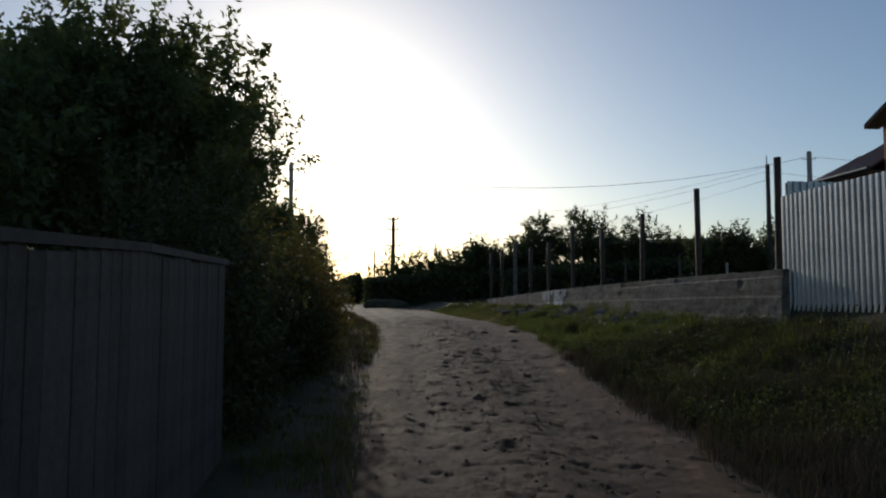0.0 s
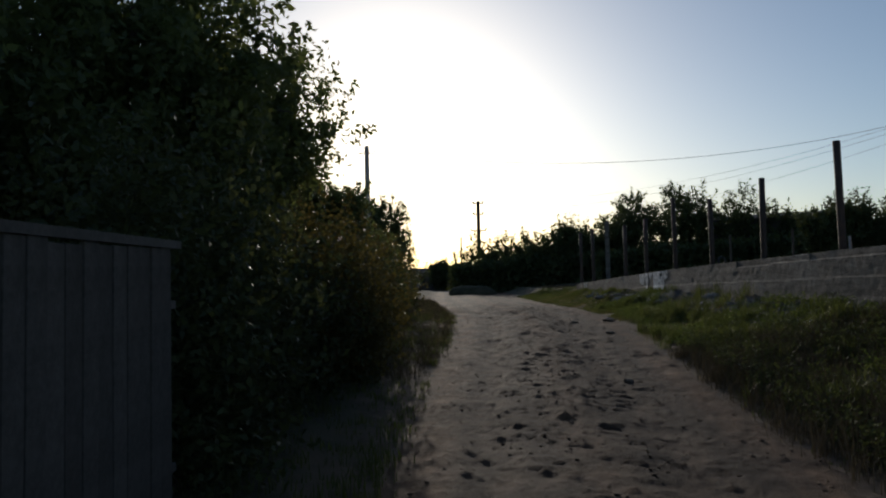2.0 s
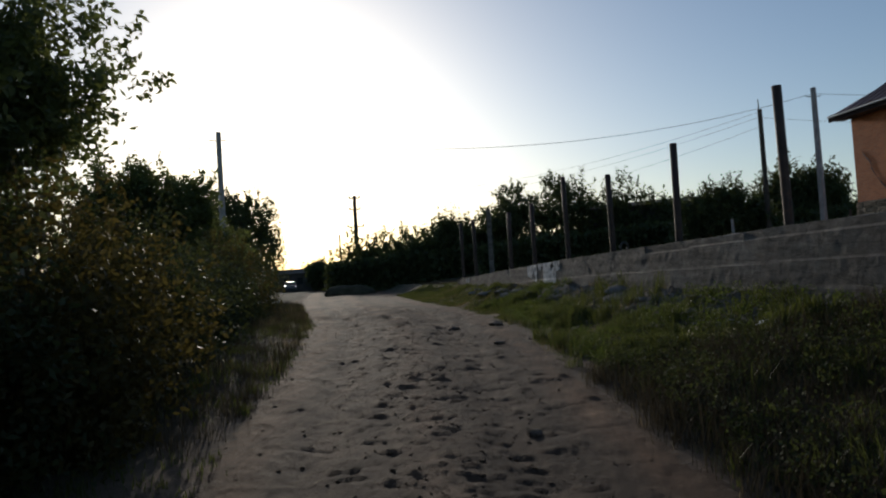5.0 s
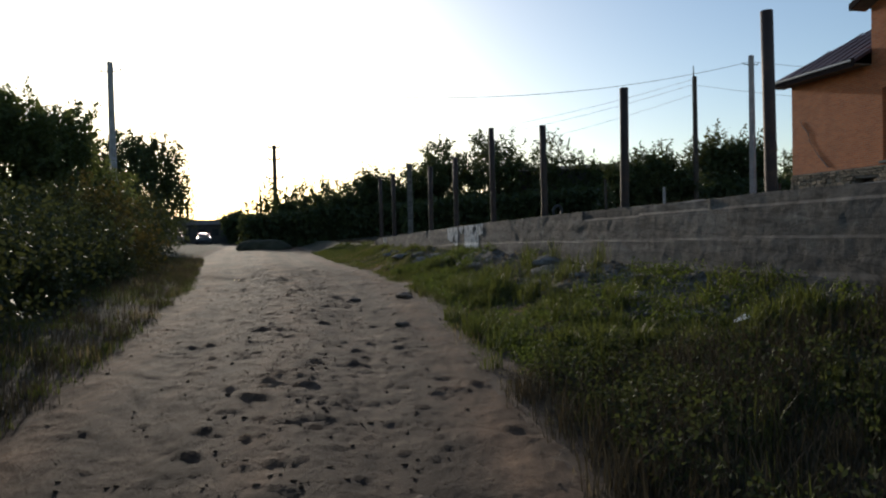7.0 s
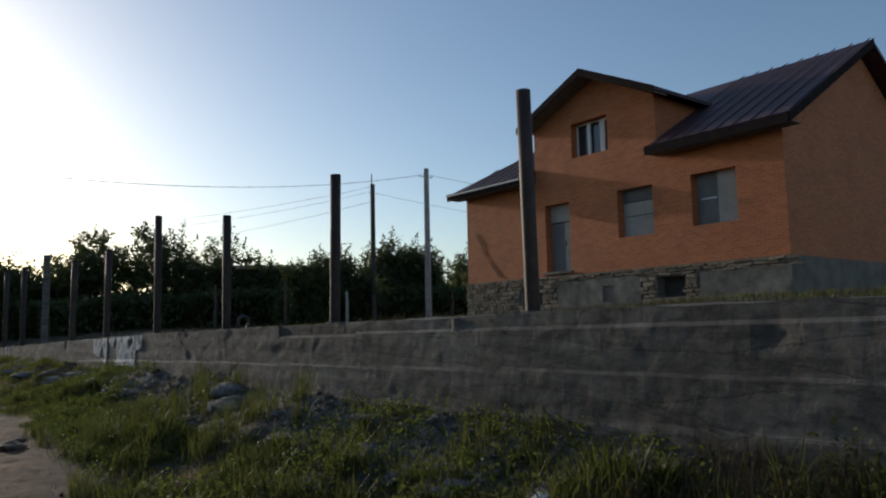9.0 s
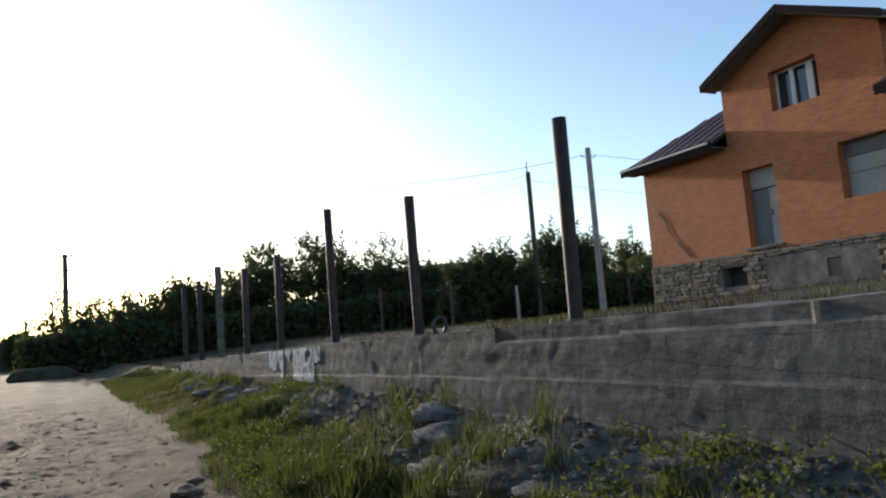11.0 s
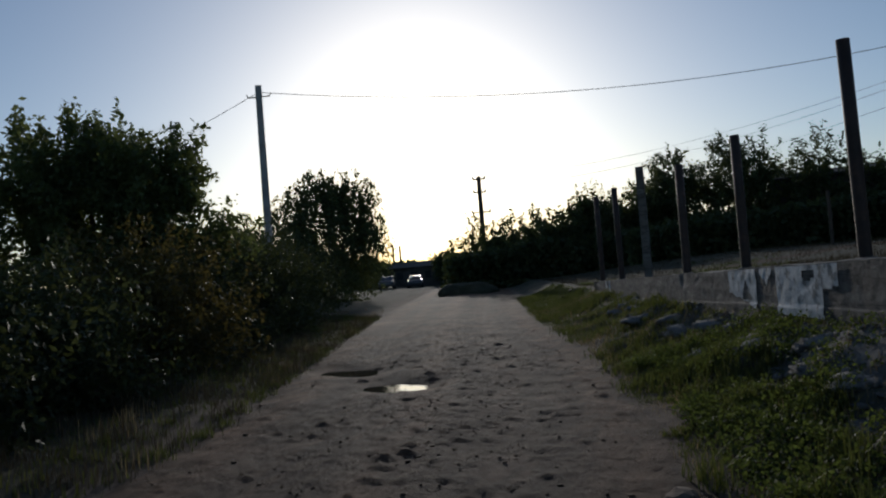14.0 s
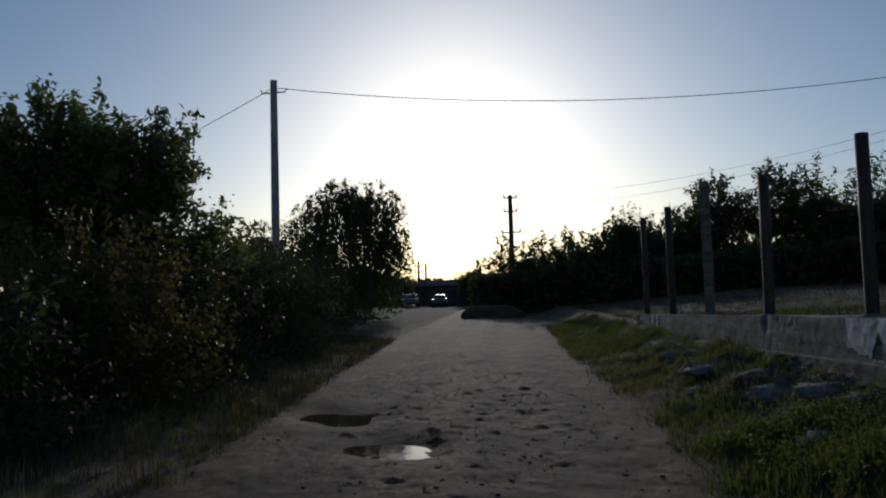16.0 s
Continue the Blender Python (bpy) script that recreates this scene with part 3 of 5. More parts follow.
def pierced(bm, s0, s1, z0, z1, y0, y1, holes, extra=()):
    """A wall with rectangular openings as one closed shell; extra: (s0, s1, z0, z1) of a block standing on it."""
    blocks = [(s0, s1, z0, z1), *extra]
    xs = sorted({v for b in blocks for v in b[:2]} | {v for h in holes for v in h[:2]})
    zs = sorted({v for b in blocks for v in b[2:]} | {v for h in holes for v in h[2:]})
    def solid(i, k):
        if not (0 <= i < len(xs) - 1 and 0 <= k < len(zs) - 1):
            return False
        a, c = (xs[i] + xs[i + 1]) / 2, (zs[k] + zs[k + 1]) / 2
        return any(b[0] < a < b[1] and b[2] < c < b[3] for b in blocks) and not any(h[0] < a < h[1] and h[2] < c < h[3] for h in holes)
    made = {}
    def v(i, k, y):
        if (i, k, y) not in made:
            made[(i, k, y)] = bm.verts.new((xs[i], y, zs[k]))
        return made[(i, k, y)]
    for i in range(len(xs) - 1):
        for k in range(len(zs) - 1):
            if not solid(i, k):
                continue
            bm.faces.new([v(i, k, y0), v(i + 1, k, y0), v(i + 1, k + 1, y0), v(i, k + 1, y0)])
            bm.faces.new([v(i, k, y1), v(i, k + 1, y1), v(i + 1, k + 1, y1), v(i + 1, k, y1)])
            for di, dk, p, q in ((-1, 0, (i, k), (i, k + 1)), (1, 0, (i + 1, k), (i + 1, k + 1)), (0, -1, (i, k), (i + 1, k)), (0, 1, (i, k + 1), (i + 1, k + 1))):
                if not solid(i + di, k + dk):
                    bm.faces.new([v(*p, y0), v(*q, y0), v(*q, y1), v(*p, y1)])
    return bm


def roof_slab(bm, corners, thick=0.12):
    """A sloping slab over four or three corners."""
    top = [bm.verts.new(c) for c in corners]
    low = [bm.verts.new((x, y, z - thick)) for x, y, z in corners]
    n = len(corners)
    bm.faces.new(top)
    bm.faces.new(low)
    for i in range(n):
        bm.faces.new((top[i], top[(i + 1) % n], low[(i + 1) % n], low[i]))
    return bm


def build_house():
    house = empty("house", HOUSE, "orange brick house with dark hipped roof and stone plinth, unfinished", "house")
    holes = list(OPENINGS.values())
    bm = pierced(bmesh.new(), 0, H_LEN, 3.25, EAVE - 0.1, 0, 0.4, holes, [(4.15, 9.7, EAVE - 0.1, 9.0)])
    part("front_wall", bm, BRICK, house, "orange facing brick front wall")
    part("gable", prism(bmesh.new(), [(4.15, 9.002), (9.7, 9.002), (7.15, 10.25)], 0, 0.4), BRICK, house)
    pts = [(0.55, -0.02, 5.35), (0.62, -0.02, 5.2), (0.95, -0.02, 4.85), (1.0, -0.02, 4.55), (1.5, -0.02, 3.9), (2.0, -0.02, 3.4)]
    part("loose_cable", tube(bmesh.new(), pts, [0.02] * 6, 5), CABLE, house, "thin dark cable hanging loose on the bricks")
    part("side_wall", boxed(H_LEN - 0.4, H_LEN, 0.4, H_DEEP, 3.25, EAVE - 0.1), BRICK, house)
    part("side_wall", boxed(0, 0.4, 0.4, H_DEEP, 3.25, EAVE - 0.1), BRICK, house)
    part("back_wall", boxed(0.4, H_LEN - 0.4, H_DEEP - 0.4, H_DEEP, 3.25, EAVE - 0.1), BRICK, house)
    part("dormer_cheek", boxed(4.15, 4.5, 0.4, 4.5, EAVE - 0.1, 8.98), BRICK, house)
    part("dormer_cheek", boxed(9.35, 9.7, 0.4, 4.5, EAVE - 0.1, 8.98), BRICK, house)
    part("floor_slab", boxed(0.4, H_LEN - 0.4, 0.4, H_DEEP - 0.4, EAVE - 0.3, EAVE - 0.12), DARK_INSIDE, house)
    part("floor_slab", boxed(0.4, H_LEN - 0.4, 0.4, H_DEEP - 0.4, 3.1, 3.25), DARK_INSIDE, house)
    # plinth: mortar core, with vents through it
    vents = [(3.35, 4.35, 2.2, 2.85), (9.52, 10.55, 2.25, 2.9)]
    bm = pierced(bmesh.new(), -0.02, H_LEN + 0.02, 0.9, 3.25, -0.05, 0.4, vents)
    box(bm, -0.02, 0.4, 0.4, H_DEEP, 0.9, 3.25)
    box(bm, H_LEN - 0.4, H_LEN + 0.02, 0.4, H_DEEP, 0.9, 3.25)
    plinth = part("plinth", bm, MORTAR, house, "rough stone plinth, patched with cement")
    bm = bmesh.new()
    pierced(bm, 5.2, 8.9, 1.6, 3.02, -0.11, -0.045, [(7.3, 7.75, 2.2, 2.75)])
    part("render_patch", bm, RENDERED, plinth, "smooth grey cement render patch")
    bm = pierced(bmesh.new(), 11.1, 13.95, 1.6, 2.95, -0.12, -0.045, [])
    part("render_patch", bm, RENDERED, plinth)
    for a, b, c, d in vents:
        bm = boxed(a, b, 0.38, 0.42, c, d)
        part("vent_shadow_board", bm, DARK_INSIDE, plinth)
    # roof: hipped, ridge along the front
    o = 0.7
    k = (RIDGE_Z - EAVE) / (RIDGE_Y + o)
    e0, r0, r1 = EAVE + 0.05, 2.7, H_LEN + 0.55
    fl, fr = (-0.45, -o, e0), (r1, -o, e0)
    bl, br = (-0.45, H_DEEP + o, e0), (r1, H_DEEP + o, e0)
    ra, rb = (r0, RIDGE_Y, RIDGE_Z), (r1, RIDGE_Y, RIDGE_Z)
    roof = part("roof", roof_slab(bmesh.new(), [bl, br, rb, ra]), ROOFING, house, "dark plum sheet roof")
    # front slope leaves out the dormer
    zd = lambda y: e0 + (y + o) * k
    bm = bmesh.new()
    roof_slab(bm, [fl, (4.15, -o, e0), (4.15, RIDGE_Y, RIDGE_Z), ra])
    roof_slab(bm, [(9.7, -o, e0), fr, rb, (9.7, RIDGE_Y, RIDGE_Z)])
    roof_slab(bm, [(4.15, 2.6, zd(2.6)), (9.7, 2.6, zd(2.6)), (9.7, RIDGE_Y, RIDGE_Z), (4.15, RIDGE_Y, RIDGE_Z)])
    part("front_slope", bm, ROOFING, roof)
    part("hip_slope", roof_slab(bmesh.new(), [fl, ra, bl]), ROOFING, roof)
    bm = bmesh.new()
    for x0 in (H_LEN - 0.4, H_LEN):
        tri = [bm.verts.new(v) for v in ((x0, 0.0, EAVE - 0.1), (x0, H_DEEP, EAVE - 0.1), (x0, RIDGE_Y, RIDGE_Z - 0.14))]
        bm.faces.new(tri)
    bm.verts.ensure_lookup_table()
    for p, q in ((0, 1), (1, 2), (2, 0)):
        bm.faces.new((bm.verts[p], bm.verts[q], bm.verts[q + 3], bm.verts[p + 3]))
    part("end_gable", bm, BRICK, house)
    bm = bmesh.new()
    for x0 in (r1, r1 + 0.04):
        [bm.verts.new(v) for v in ((x0, -o, e0 + 0.03), (x0, RIDGE_Y, RIDGE_Z + 0.03), (x0, RIDGE_Y, RIDGE_Z - 0.25), (x0, -o, e0 - 0.25))]
    bm.verts.ensure_lookup_table()
    bm.faces.new(bm.verts[0:4])
    bm.faces.new(bm.verts[4:8])
    for p in range(4):
        q = (p + 1) % 4
        bm.faces.new((bm.verts[p], bm.verts[q], bm.verts[q + 4], bm.verts[p + 4]))
    part("barge_board", bm, FASCIA, roof)
    # seams of the sheets on the front slope
    for s in np.arange(0.6, H_LEN + 0.5, 0.55):
        if 4.0 < s < 9.9:
            continue
        hi = RIDGE_Y if s > r0 and s < r1 else None
        y1 = hi if hi is not None else ((s + 0.45) / (r0 + 0.45) * (RIDGE_Y + o) - o if s <= r0 else RIDGE_Y)
        if y1 < 0:
            continue
        bm = tube(bmesh.new(), [(s, -o, e0 + 0.012), (s, y1, zd(y1) + 0.012)], [0.02, 0.02], 5)
        part("roof_seam", bm, ROOFING, roof)
    # dormer roof: two slopes meeting at a peak
    pk, de = 10.47, 9.12
    sl = (pk - de) / (7.15 - 3.95)
    bm = bmesh.new()
    back = 4.9
    roof_slab(bm, [(3.95, -o, de - 0.1), (7.15, -o, pk), (7.15, back + 0.6, pk), (3.95, 2.8, de - 0.1)])
    roof_slab(bm, [(7.15, -o, pk), (10.2, -o, de - 0.1), (10.2, 2.8, de - 0.1), (7.15, back + 0.6, pk)])
    part("dormer_roof", bm, ROOFING, roof)
    # boards under and along the eaves
    for a, b in ((-0.45, 4.1), (9.75, r1)):
        part("fascia", boxed(a, b, -o - 0.03, -o, EAVE - 0.2, EAVE + 0.1), FASCIA, roof)
        part("soffit", boxed(a, b, -o, -0.004, EAVE - 0.14, EAVE - 0.1), SOFFIT, roof)
    part("gutter", boxed(-0.45, 4.0, -o - 0.1, -o - 0.034, EAVE - 0.02, EAVE + 0.06, bevel=0.02), GUTTER, roof, "pale gutter")
    for sgn, ex in ((-1, 3.92), (1, 10.22)):
        bm = bmesh.new()
        prism(bm, [(7.15, pk + 0.02), (ex, de - 0.1), (ex, de - 0.34), (7.15, pk - 0.24)], -o - 0.04, -o)
        part("barge_board", bm, FASCIA, roof)
        bm = bmesh.new()
        prism(bm, [(7.15, pk - 0.2), (ex, de - 0.28), (ex, de - 0.32), (7.15, pk - 0.25)], -o, -0.004)
        part("soffit", bm, SOFFIT, roof)
    # joinery
    a, b, c, d = OPENINGS["door"]
    door = part("door", boxed(a, b - 0.52, 0.33, 0.39, c, 5.25, bevel=0.01), PANEL_GREY, house, "grey weathered door leaf")
    part("door_leaf", boxed(b - 0.5, b, 0.27, 0.325, c, 5.25, bevel=0.01), PANEL_PALE, door, "pale door leaf standing ajar")
    part("handle", boxed(b - 0.44, b - 0.4, 0.235, 0.27, c + 0.95, c + 1.15, bevel=0.01), IRON, door, "dark door handle")
    part("transom", boxed(a, b, 0.33, 0.39, 5.3, d, bevel=0.01), PANEL_PALE, door, "boarded pale transom")
    part("threshold", boxed(a - 0.1, b + 0.1, -0.12, 0.33, c - 0.1, c, bevel=0.015), RENDERED, door, "concrete threshold")
    for key, light, dark in (("window_mid", PANEL_PALE, PANEL_GREY), ("window_end", PANEL_PALE, PANEL_GREY)):
        a, b, c, d = OPENINGS[key]
        win = part("window", boxed(a, b, 0.42, 0.46, c, d), DARK_INSIDE, house, "window opening closed with boards")
        if key == "window_mid":
            part("board", boxed(a + 0.02, b, 0.32, 0.35, c, c + 0.72, bevel=0.005), PANEL_PALE, win)
            part("board", boxed(a + 0.02, b, 0.325, 0.355, c + 0.74, c + 1.2, bevel=0.005), PANEL_PALE, win)
            part("board", boxed(a, b, 0.32, 0.35, c + 1.22, d, bevel=0.005), PANEL_GREY, win)
        else:
            part("board", boxed(a, a + 0.72, 0.32, 0.35, c, d, bevel=0.005), PANEL_GREY, win, "grey board")
            part("board", boxed(a + 0.74, b, 0.29, 0.319, c, d, bevel=0.005), PANEL_PALE, win, "pale board")
            part("bar", boxed(a + 0.15, a + 0.68, 0.305, 0.318, c + 0.82, c + 0.87), FRAME_WHITE, win)
    a, b, c, d = OPENINGS["window_up"]
    win = part("window", boxed(a, b, 0.42, 0.425, c, d), GLASS, house, "upper window with white frame and dark glass")
    for x0, x1 in ((a, a + 0.06), (a + 0.52, a + 0.66), (a + 1.1, a + 1.32), (b - 0.06, b)):
        part("mullion", boxed(x0, x1, 0.3, 0.38, c, d, bevel=0.008), FRAME_WHITE, win)
    for z0, z1 in ((c, c + 0.06), (d - 0.06, d)):
        part("rail", boxed(a + 0.062, b - 0.062, 0.305, 0.375, z0, z1, bevel=0.008), FRAME_WHITE, win)
    # stones of the plinth
    rng = random.Random(3)
    shapes = []
    for n in range(8):
        bm = boxed(-0.5, 0.5, -0.5, 0.5, -0.5, 0.5, bevel=0.12)
        for v in bm.verts:
            v.co += Vector((rng.uniform(-0.07, 0.07), rng.uniform(-0.05, 0.05), rng.uniform(-0.09, 0.09)))
        me = bpy.data.meshes.new("stone")
        bm.to_mesh(me)
        bm.free()
        me.materials.append(STONE)
        shapes.append(me)
    z = 3.23
    while z > 2.0:
        hgt = rng.uniform(0.075, 0.11) if z > 2.97 else rng.uniform(0.1, 0.19)
        x = 0.0
        while x < H_LEN:
            wdt = rng.uniform(0.3, 0.55) if z > 2.97 else rng.uniform(0.16, 0.42)
            mid = x + wdt / 2
            zc = z - hgt / 2
            hidden = any(v[0] - 0.1 < mid < v[1] + 0.1 and v[2] - 0.1 < zc < v[3] + 0.08 for v in vents)
            patch = (5.2 < mid < 8.9 and zc < 3.0) or (11.1 < mid and zc < 2.93)
            if not hidden and not patch:
                s = part("stone", rng.choice(shapes), STONE, plinth)
                s.location = (mid, -0.05, zc + rng.uniform(-0.012, 0.012))
                s.rotation_euler = (0, rng.uniform(-0.09, 0.09), 0)
                s.scale = (wdt - 0.025, rng.uniform(0.1, 0.2), hgt - 0.02)
            x += wdt
        z -= hgt
    return house


build_house()


# ---- metal fence beside the last post ----
def corrugated(length, z0, z1, pitch=0.13, depth=0.035):
    """A folded sheet along x with a trapezoid profile, 2 mm thick."""
    prof, x = [], 0.0
    while x < length:
        prof += [(x, 0), (x + pitch * 0.38, 0), (x + pitch * 0.5, depth), (x + pitch * 0.88, depth)]
        x += pitch
    verts = [(px, py + t, z) for z in (z0, z1) for t in (0, 0.002) for px, py in prof]
    n = len(prof)
    faces = []
    for k in range(n - 1):
        faces += [(k, k + 1, 2 * n + k + 1, 2 * n + k), (n + k + 1, n + k, 3 * n + k, 3 * n + k + 1), (2 * n + k, 2 * n + k + 1, 3 * n + k + 1, 3 * n + k)]
    return mesh_of("sheet", verts, faces, ZINC)


def build_metal_fence():
    # x of the fence runs back towards the start, y away from the road
    p = wall_point(5.72, 0.06)
    m = Matrix.Translation(p) @ Matrix.Rotation(math.atan2(-WALL_U.y, -WALL_U.x), 4, "Z")
    fence = empty("metal_fence", m, "corrugated zinc sheet fence in stepped panels", "fence")
    for x0, length, z0, z1 in ((0.0, 2.47, 0.8, 2.83), (2.5, 2.47, 0.75, 2.56), (5.0, 2.47, 0.6, 2.4), (7.5, 2.47, 0.4, 2.3)):
        s = part("sheet", corrugated(length, z0, z1), ZINC, fence)
        s.location.x = x0
        post = boxed(x0 - 0.02, x0 + 0.02, 0.06, 0.1, z0 - 0.5, z1, bevel=0.004)
        part("fence_upright", post, RUST, fence)
        for zr in (z0 + 0.35, z1 - 0.35):
            part("fence_rail", boxed(x0, x0 + length, 0.045, 0.075, zr, zr + 0.04, bevel=0.004), RUST, fence)
    q = wall_point(5.8, -0.12)
    m2 = Matrix.Translation(q) @ Matrix.Rotation(math.atan2(-WALL_N.y, -WALL_N.x), 4, "Z")
    back = empty("metal_fence", m2, "corrugated zinc sheet fence running back from the post", "fence")
    s = part("sheet", corrugated(6.2, 1.3, 3.12), ZINC, back)
    for zr in (1.7, 2.8):
        part("fence_rail", boxed(0, 6.2, 0.045, 0.075, zr, zr + 0.04, bevel=0.004), RUST, back)
    for x0 in (0.05, 3.0, 6.0):
        part("fence_upright", boxed(x0 - 0.02, x0 + 0.02, 0.076, 0.116, 1.0, 3.1, bevel=0.004), RUST, back)


build_metal_fence()


# ---- plank fence along the near side of the road ----
def build_plank_fence():
    start = Vector((2.11, -14.0, 0))
    m = Matrix.Translation(start) @ Matrix.Rotation(math.atan2(WALL_U.y, WALL_U.x), 4, "Z")
    fence = empty("plank_fence", m, "dark weathered close-boarded plank fence under overhanging trees", "fence")
    rng = random.Random(8)
    shapes = []
    for n in range(5):
        bm = boxed(-0.075, 0.075, -0.012, 0.012, 0, 1.78 + rng.uniform(-0.012, 0.012), bevel=0.004)
        me = bpy.data.meshes.new("plank")
        bm.to_mesh(me)
        bm.free()
        me.materials.append(PLANK)
        shapes.append(me)
    length = 13.0
    n = int(length / 0.154)
    for i in range(n):
        x = i * 0.154
        w = start + WALL_U * x
        pl = part("plank", rng.choice(shapes), PLANK, fence)
        pl.location = (x, rng.uniform(-0.003, 0.003), height(w.x, w.y) - 0.03)
        pl.rotation_euler = (0, rng.uniform(-0.008, 0.008), 0)
    for x in np.arange(0, length, 2.6):
        w = start + WALL_U * x
        g = height(w.x, w.y)
        part("fence_upright", boxed(x - 0.05, x + 0.05, 0.06, 0.16, g - 0.3, g + 1.66, bevel=0.008), PLANK, fence)
        w2 = start + WALL_U * (x + 2.6)
        g2 = height(w2.x, w2.y)
        for off in (0.4, 1.4):
            bm = tube(bmesh.new(), [(x, 0.038, g + off), (x + 2.59, 0.038, g2 + off)], [0.035, 0.035], 4)
            part("fence_rail", bm, PLANK, fence)
        # capping in the same colour as the planks
        bm = tube(bmesh.new(), [(x, 0.0, g + 1.77), (x + 2.59, 0.0, g2 + 1.77)], [0.034, 0.034], 4)
        part("capping", bm, PLANK, fence, "narrow capping board along the top of the planks")


build_plank_fence()


# ---- poles and wires ----
def build_pole(name, x, y, top, r0, r1, material, label, arms=(), square=False, tilt=(0, 0), spike=False):
    z = height(x, y)
    pole = empty(name, Matrix.Translation((x, y, z - 0.4)), label, "utility pole", "utility poles")
    h = top - z + 0.4
    tip = Vector((tilt[0] * h, tilt[1] * h, h))
    bm = tube(bmesh.new(), [(0, 0, 0), tip * 0.5, tip], [r0, (r0 + r1) / 2, r1], 4 if square else 12)
    part("shaft", bm, material, pole)
    if spike:
        part("spike", tube(bmesh.new(), [tip + Vector((-0.06, 0, -0.1)), tip + Vector((-0.06, 0, 0.75))], [0.05, 0.03], 6), IRON, pole)
    for dz, half, axis in arms:
        c = tip * (1 - dz / h)
        a = Vector((math.cos(axis), math.sin(axis), 0))
        arm = part("crossarm", tube(bmesh.new(), [c - a * half, c + a * half], [0.09, 0.09], 4), IRON, pole)
        for sgn in (-1, 1):
            q = c + a * (half * sgn * 0.93)
            part("insulator", tube(bmesh.new(), [q + Vector((0, 0, 0.03)), q + Vector((0, 0, 0.16)), q + Vector((0, 0, 0.26))], [0.05, 0.12, 0.07], 8), CERAMIC, arm)
    return pole


def hook(pole, at, way):
    q = Vector(at) - pole.matrix_world.translation
    w = Vector(way).normalized()
    bm = tube(bmesh.new(), [q, q + w * 0.3, q + w * 0.36 + Vector((0, 0, 0.12))], [0.03, 0.025, 0.02], 6)
    part("hook", bm, IRON, pole)


def wire(a, b, sag, r=0.016, label="sagging overhead cable between utility poles"):
    a, b = Vector(a), Vector(b)
    pts = [a.lerp(b, t) - Vector((0, 0, sag * 4 * t * (1 - t))) for t in np.linspace(0, 1, 25)]
    ob = part("overhead_cable", tube(bmesh.new(), pts, [r] * 25, 5), CABLE)
    tagged(ob, label, "cable", "overhead cables")


ROAD_AXIS = math.atan2(0.9456, -0.3253)
left_pole = build_pole("utility_pole", -16.6, 31.9, 9.12, 0.2, 0.14, POLE_CONCRETE, "grey tapered concrete utility pole among bushes", square=True)
house_pole = build_pole("utility_pole", 14.33, 42.6, 10.6, 0.2, 0.15, POLE_CONCRETE, "pale concrete utility pole beside the brick house", square=True)
dark_pole = build_pole("utility_pole", 14.13, 53.7, 11.8, 0.2, 0.16, POLE_WOOD, "dark wooden utility pole with an iron spike on top", spike=True)
far_pole = build_pole("utility_pole", -22.9, 75, 10.8, 0.3, 0.2, POLE_WOOD, "tall dark utility pole with crossarms and insulators",
                      arms=((0.25, 0.6, ROAD_AXIS + 1.6), (1.5, 0.6, ROAD_AXIS + 1.6), (3.4, 0.9, ROAD_AXIS + 1.6)))
build_pole("utility_pole", -37.6, 113.8, 9.5, 0.22, 0.14, POLE_WOOD, "distant wooden utility pole", arms=((1.2, 0.7, 1.9),))
build_pole("utility_pole", -44.0, 99.0, 6.6, 0.22, 0.14, POLE_WOOD, "distant wooden utility pole", arms=((0.7, 0.8, 1.5), (1.5, 0.8, 1.5)))
build_pole("utility_pole", -43.2, 99.5, 6.3, 0.2, 0.14, POLE_WOOD, "distant wooden utility pole")
wire((-16.5, 31.9, 8.85), (14.2, 42.6, 10.25), 1.62, 0.013)
wire((-16.7, 31.9, 8.85), (-46.0, 39.5, 6.9), 0.8, 0.013)
wire((14.4, 42.6, 10.25), (60, 50, 10.2), 1.2, 0.011)
wire((14.2, 53.7, 11.2), (60, 66, 10.8), 1.2, 0.011)
for dz, off in ((0.15, 0.4), (1.2, -0.3), (3.2, 0.6)):
    wire((-22.9 + off, 75, 10.9 - dz), (14.13, 53.7, 11.7 - 0.35 * dz), 1.5, 0.011)
build_pole("utility_pole", -38.0, 42.6, 8.4, 0.2, 0.14, POLE_CONCRETE, "grey concrete utility pole behind trees", square=True)
wire((-68, 28.6, 8.0), (-38, 42.6, 8.1), 0.15, 0.02)
wire((-68, 28.6, 6.2), (-38, 42.6, 6.3), 0.15, 0.02)
hook(left_pole, (-16.5, 31.9, 8.7), (1, 0.35, 0))
hook(left_pole, (-16.7, 31.9, 8.7), (-1, -0.5, 0))
hook(house_pole, (14.2, 42.6, 10.1), (-1, -0.4, 0))
hook(house_pole, (14.4, 42.6, 10.1), (1, 0.2, 0))


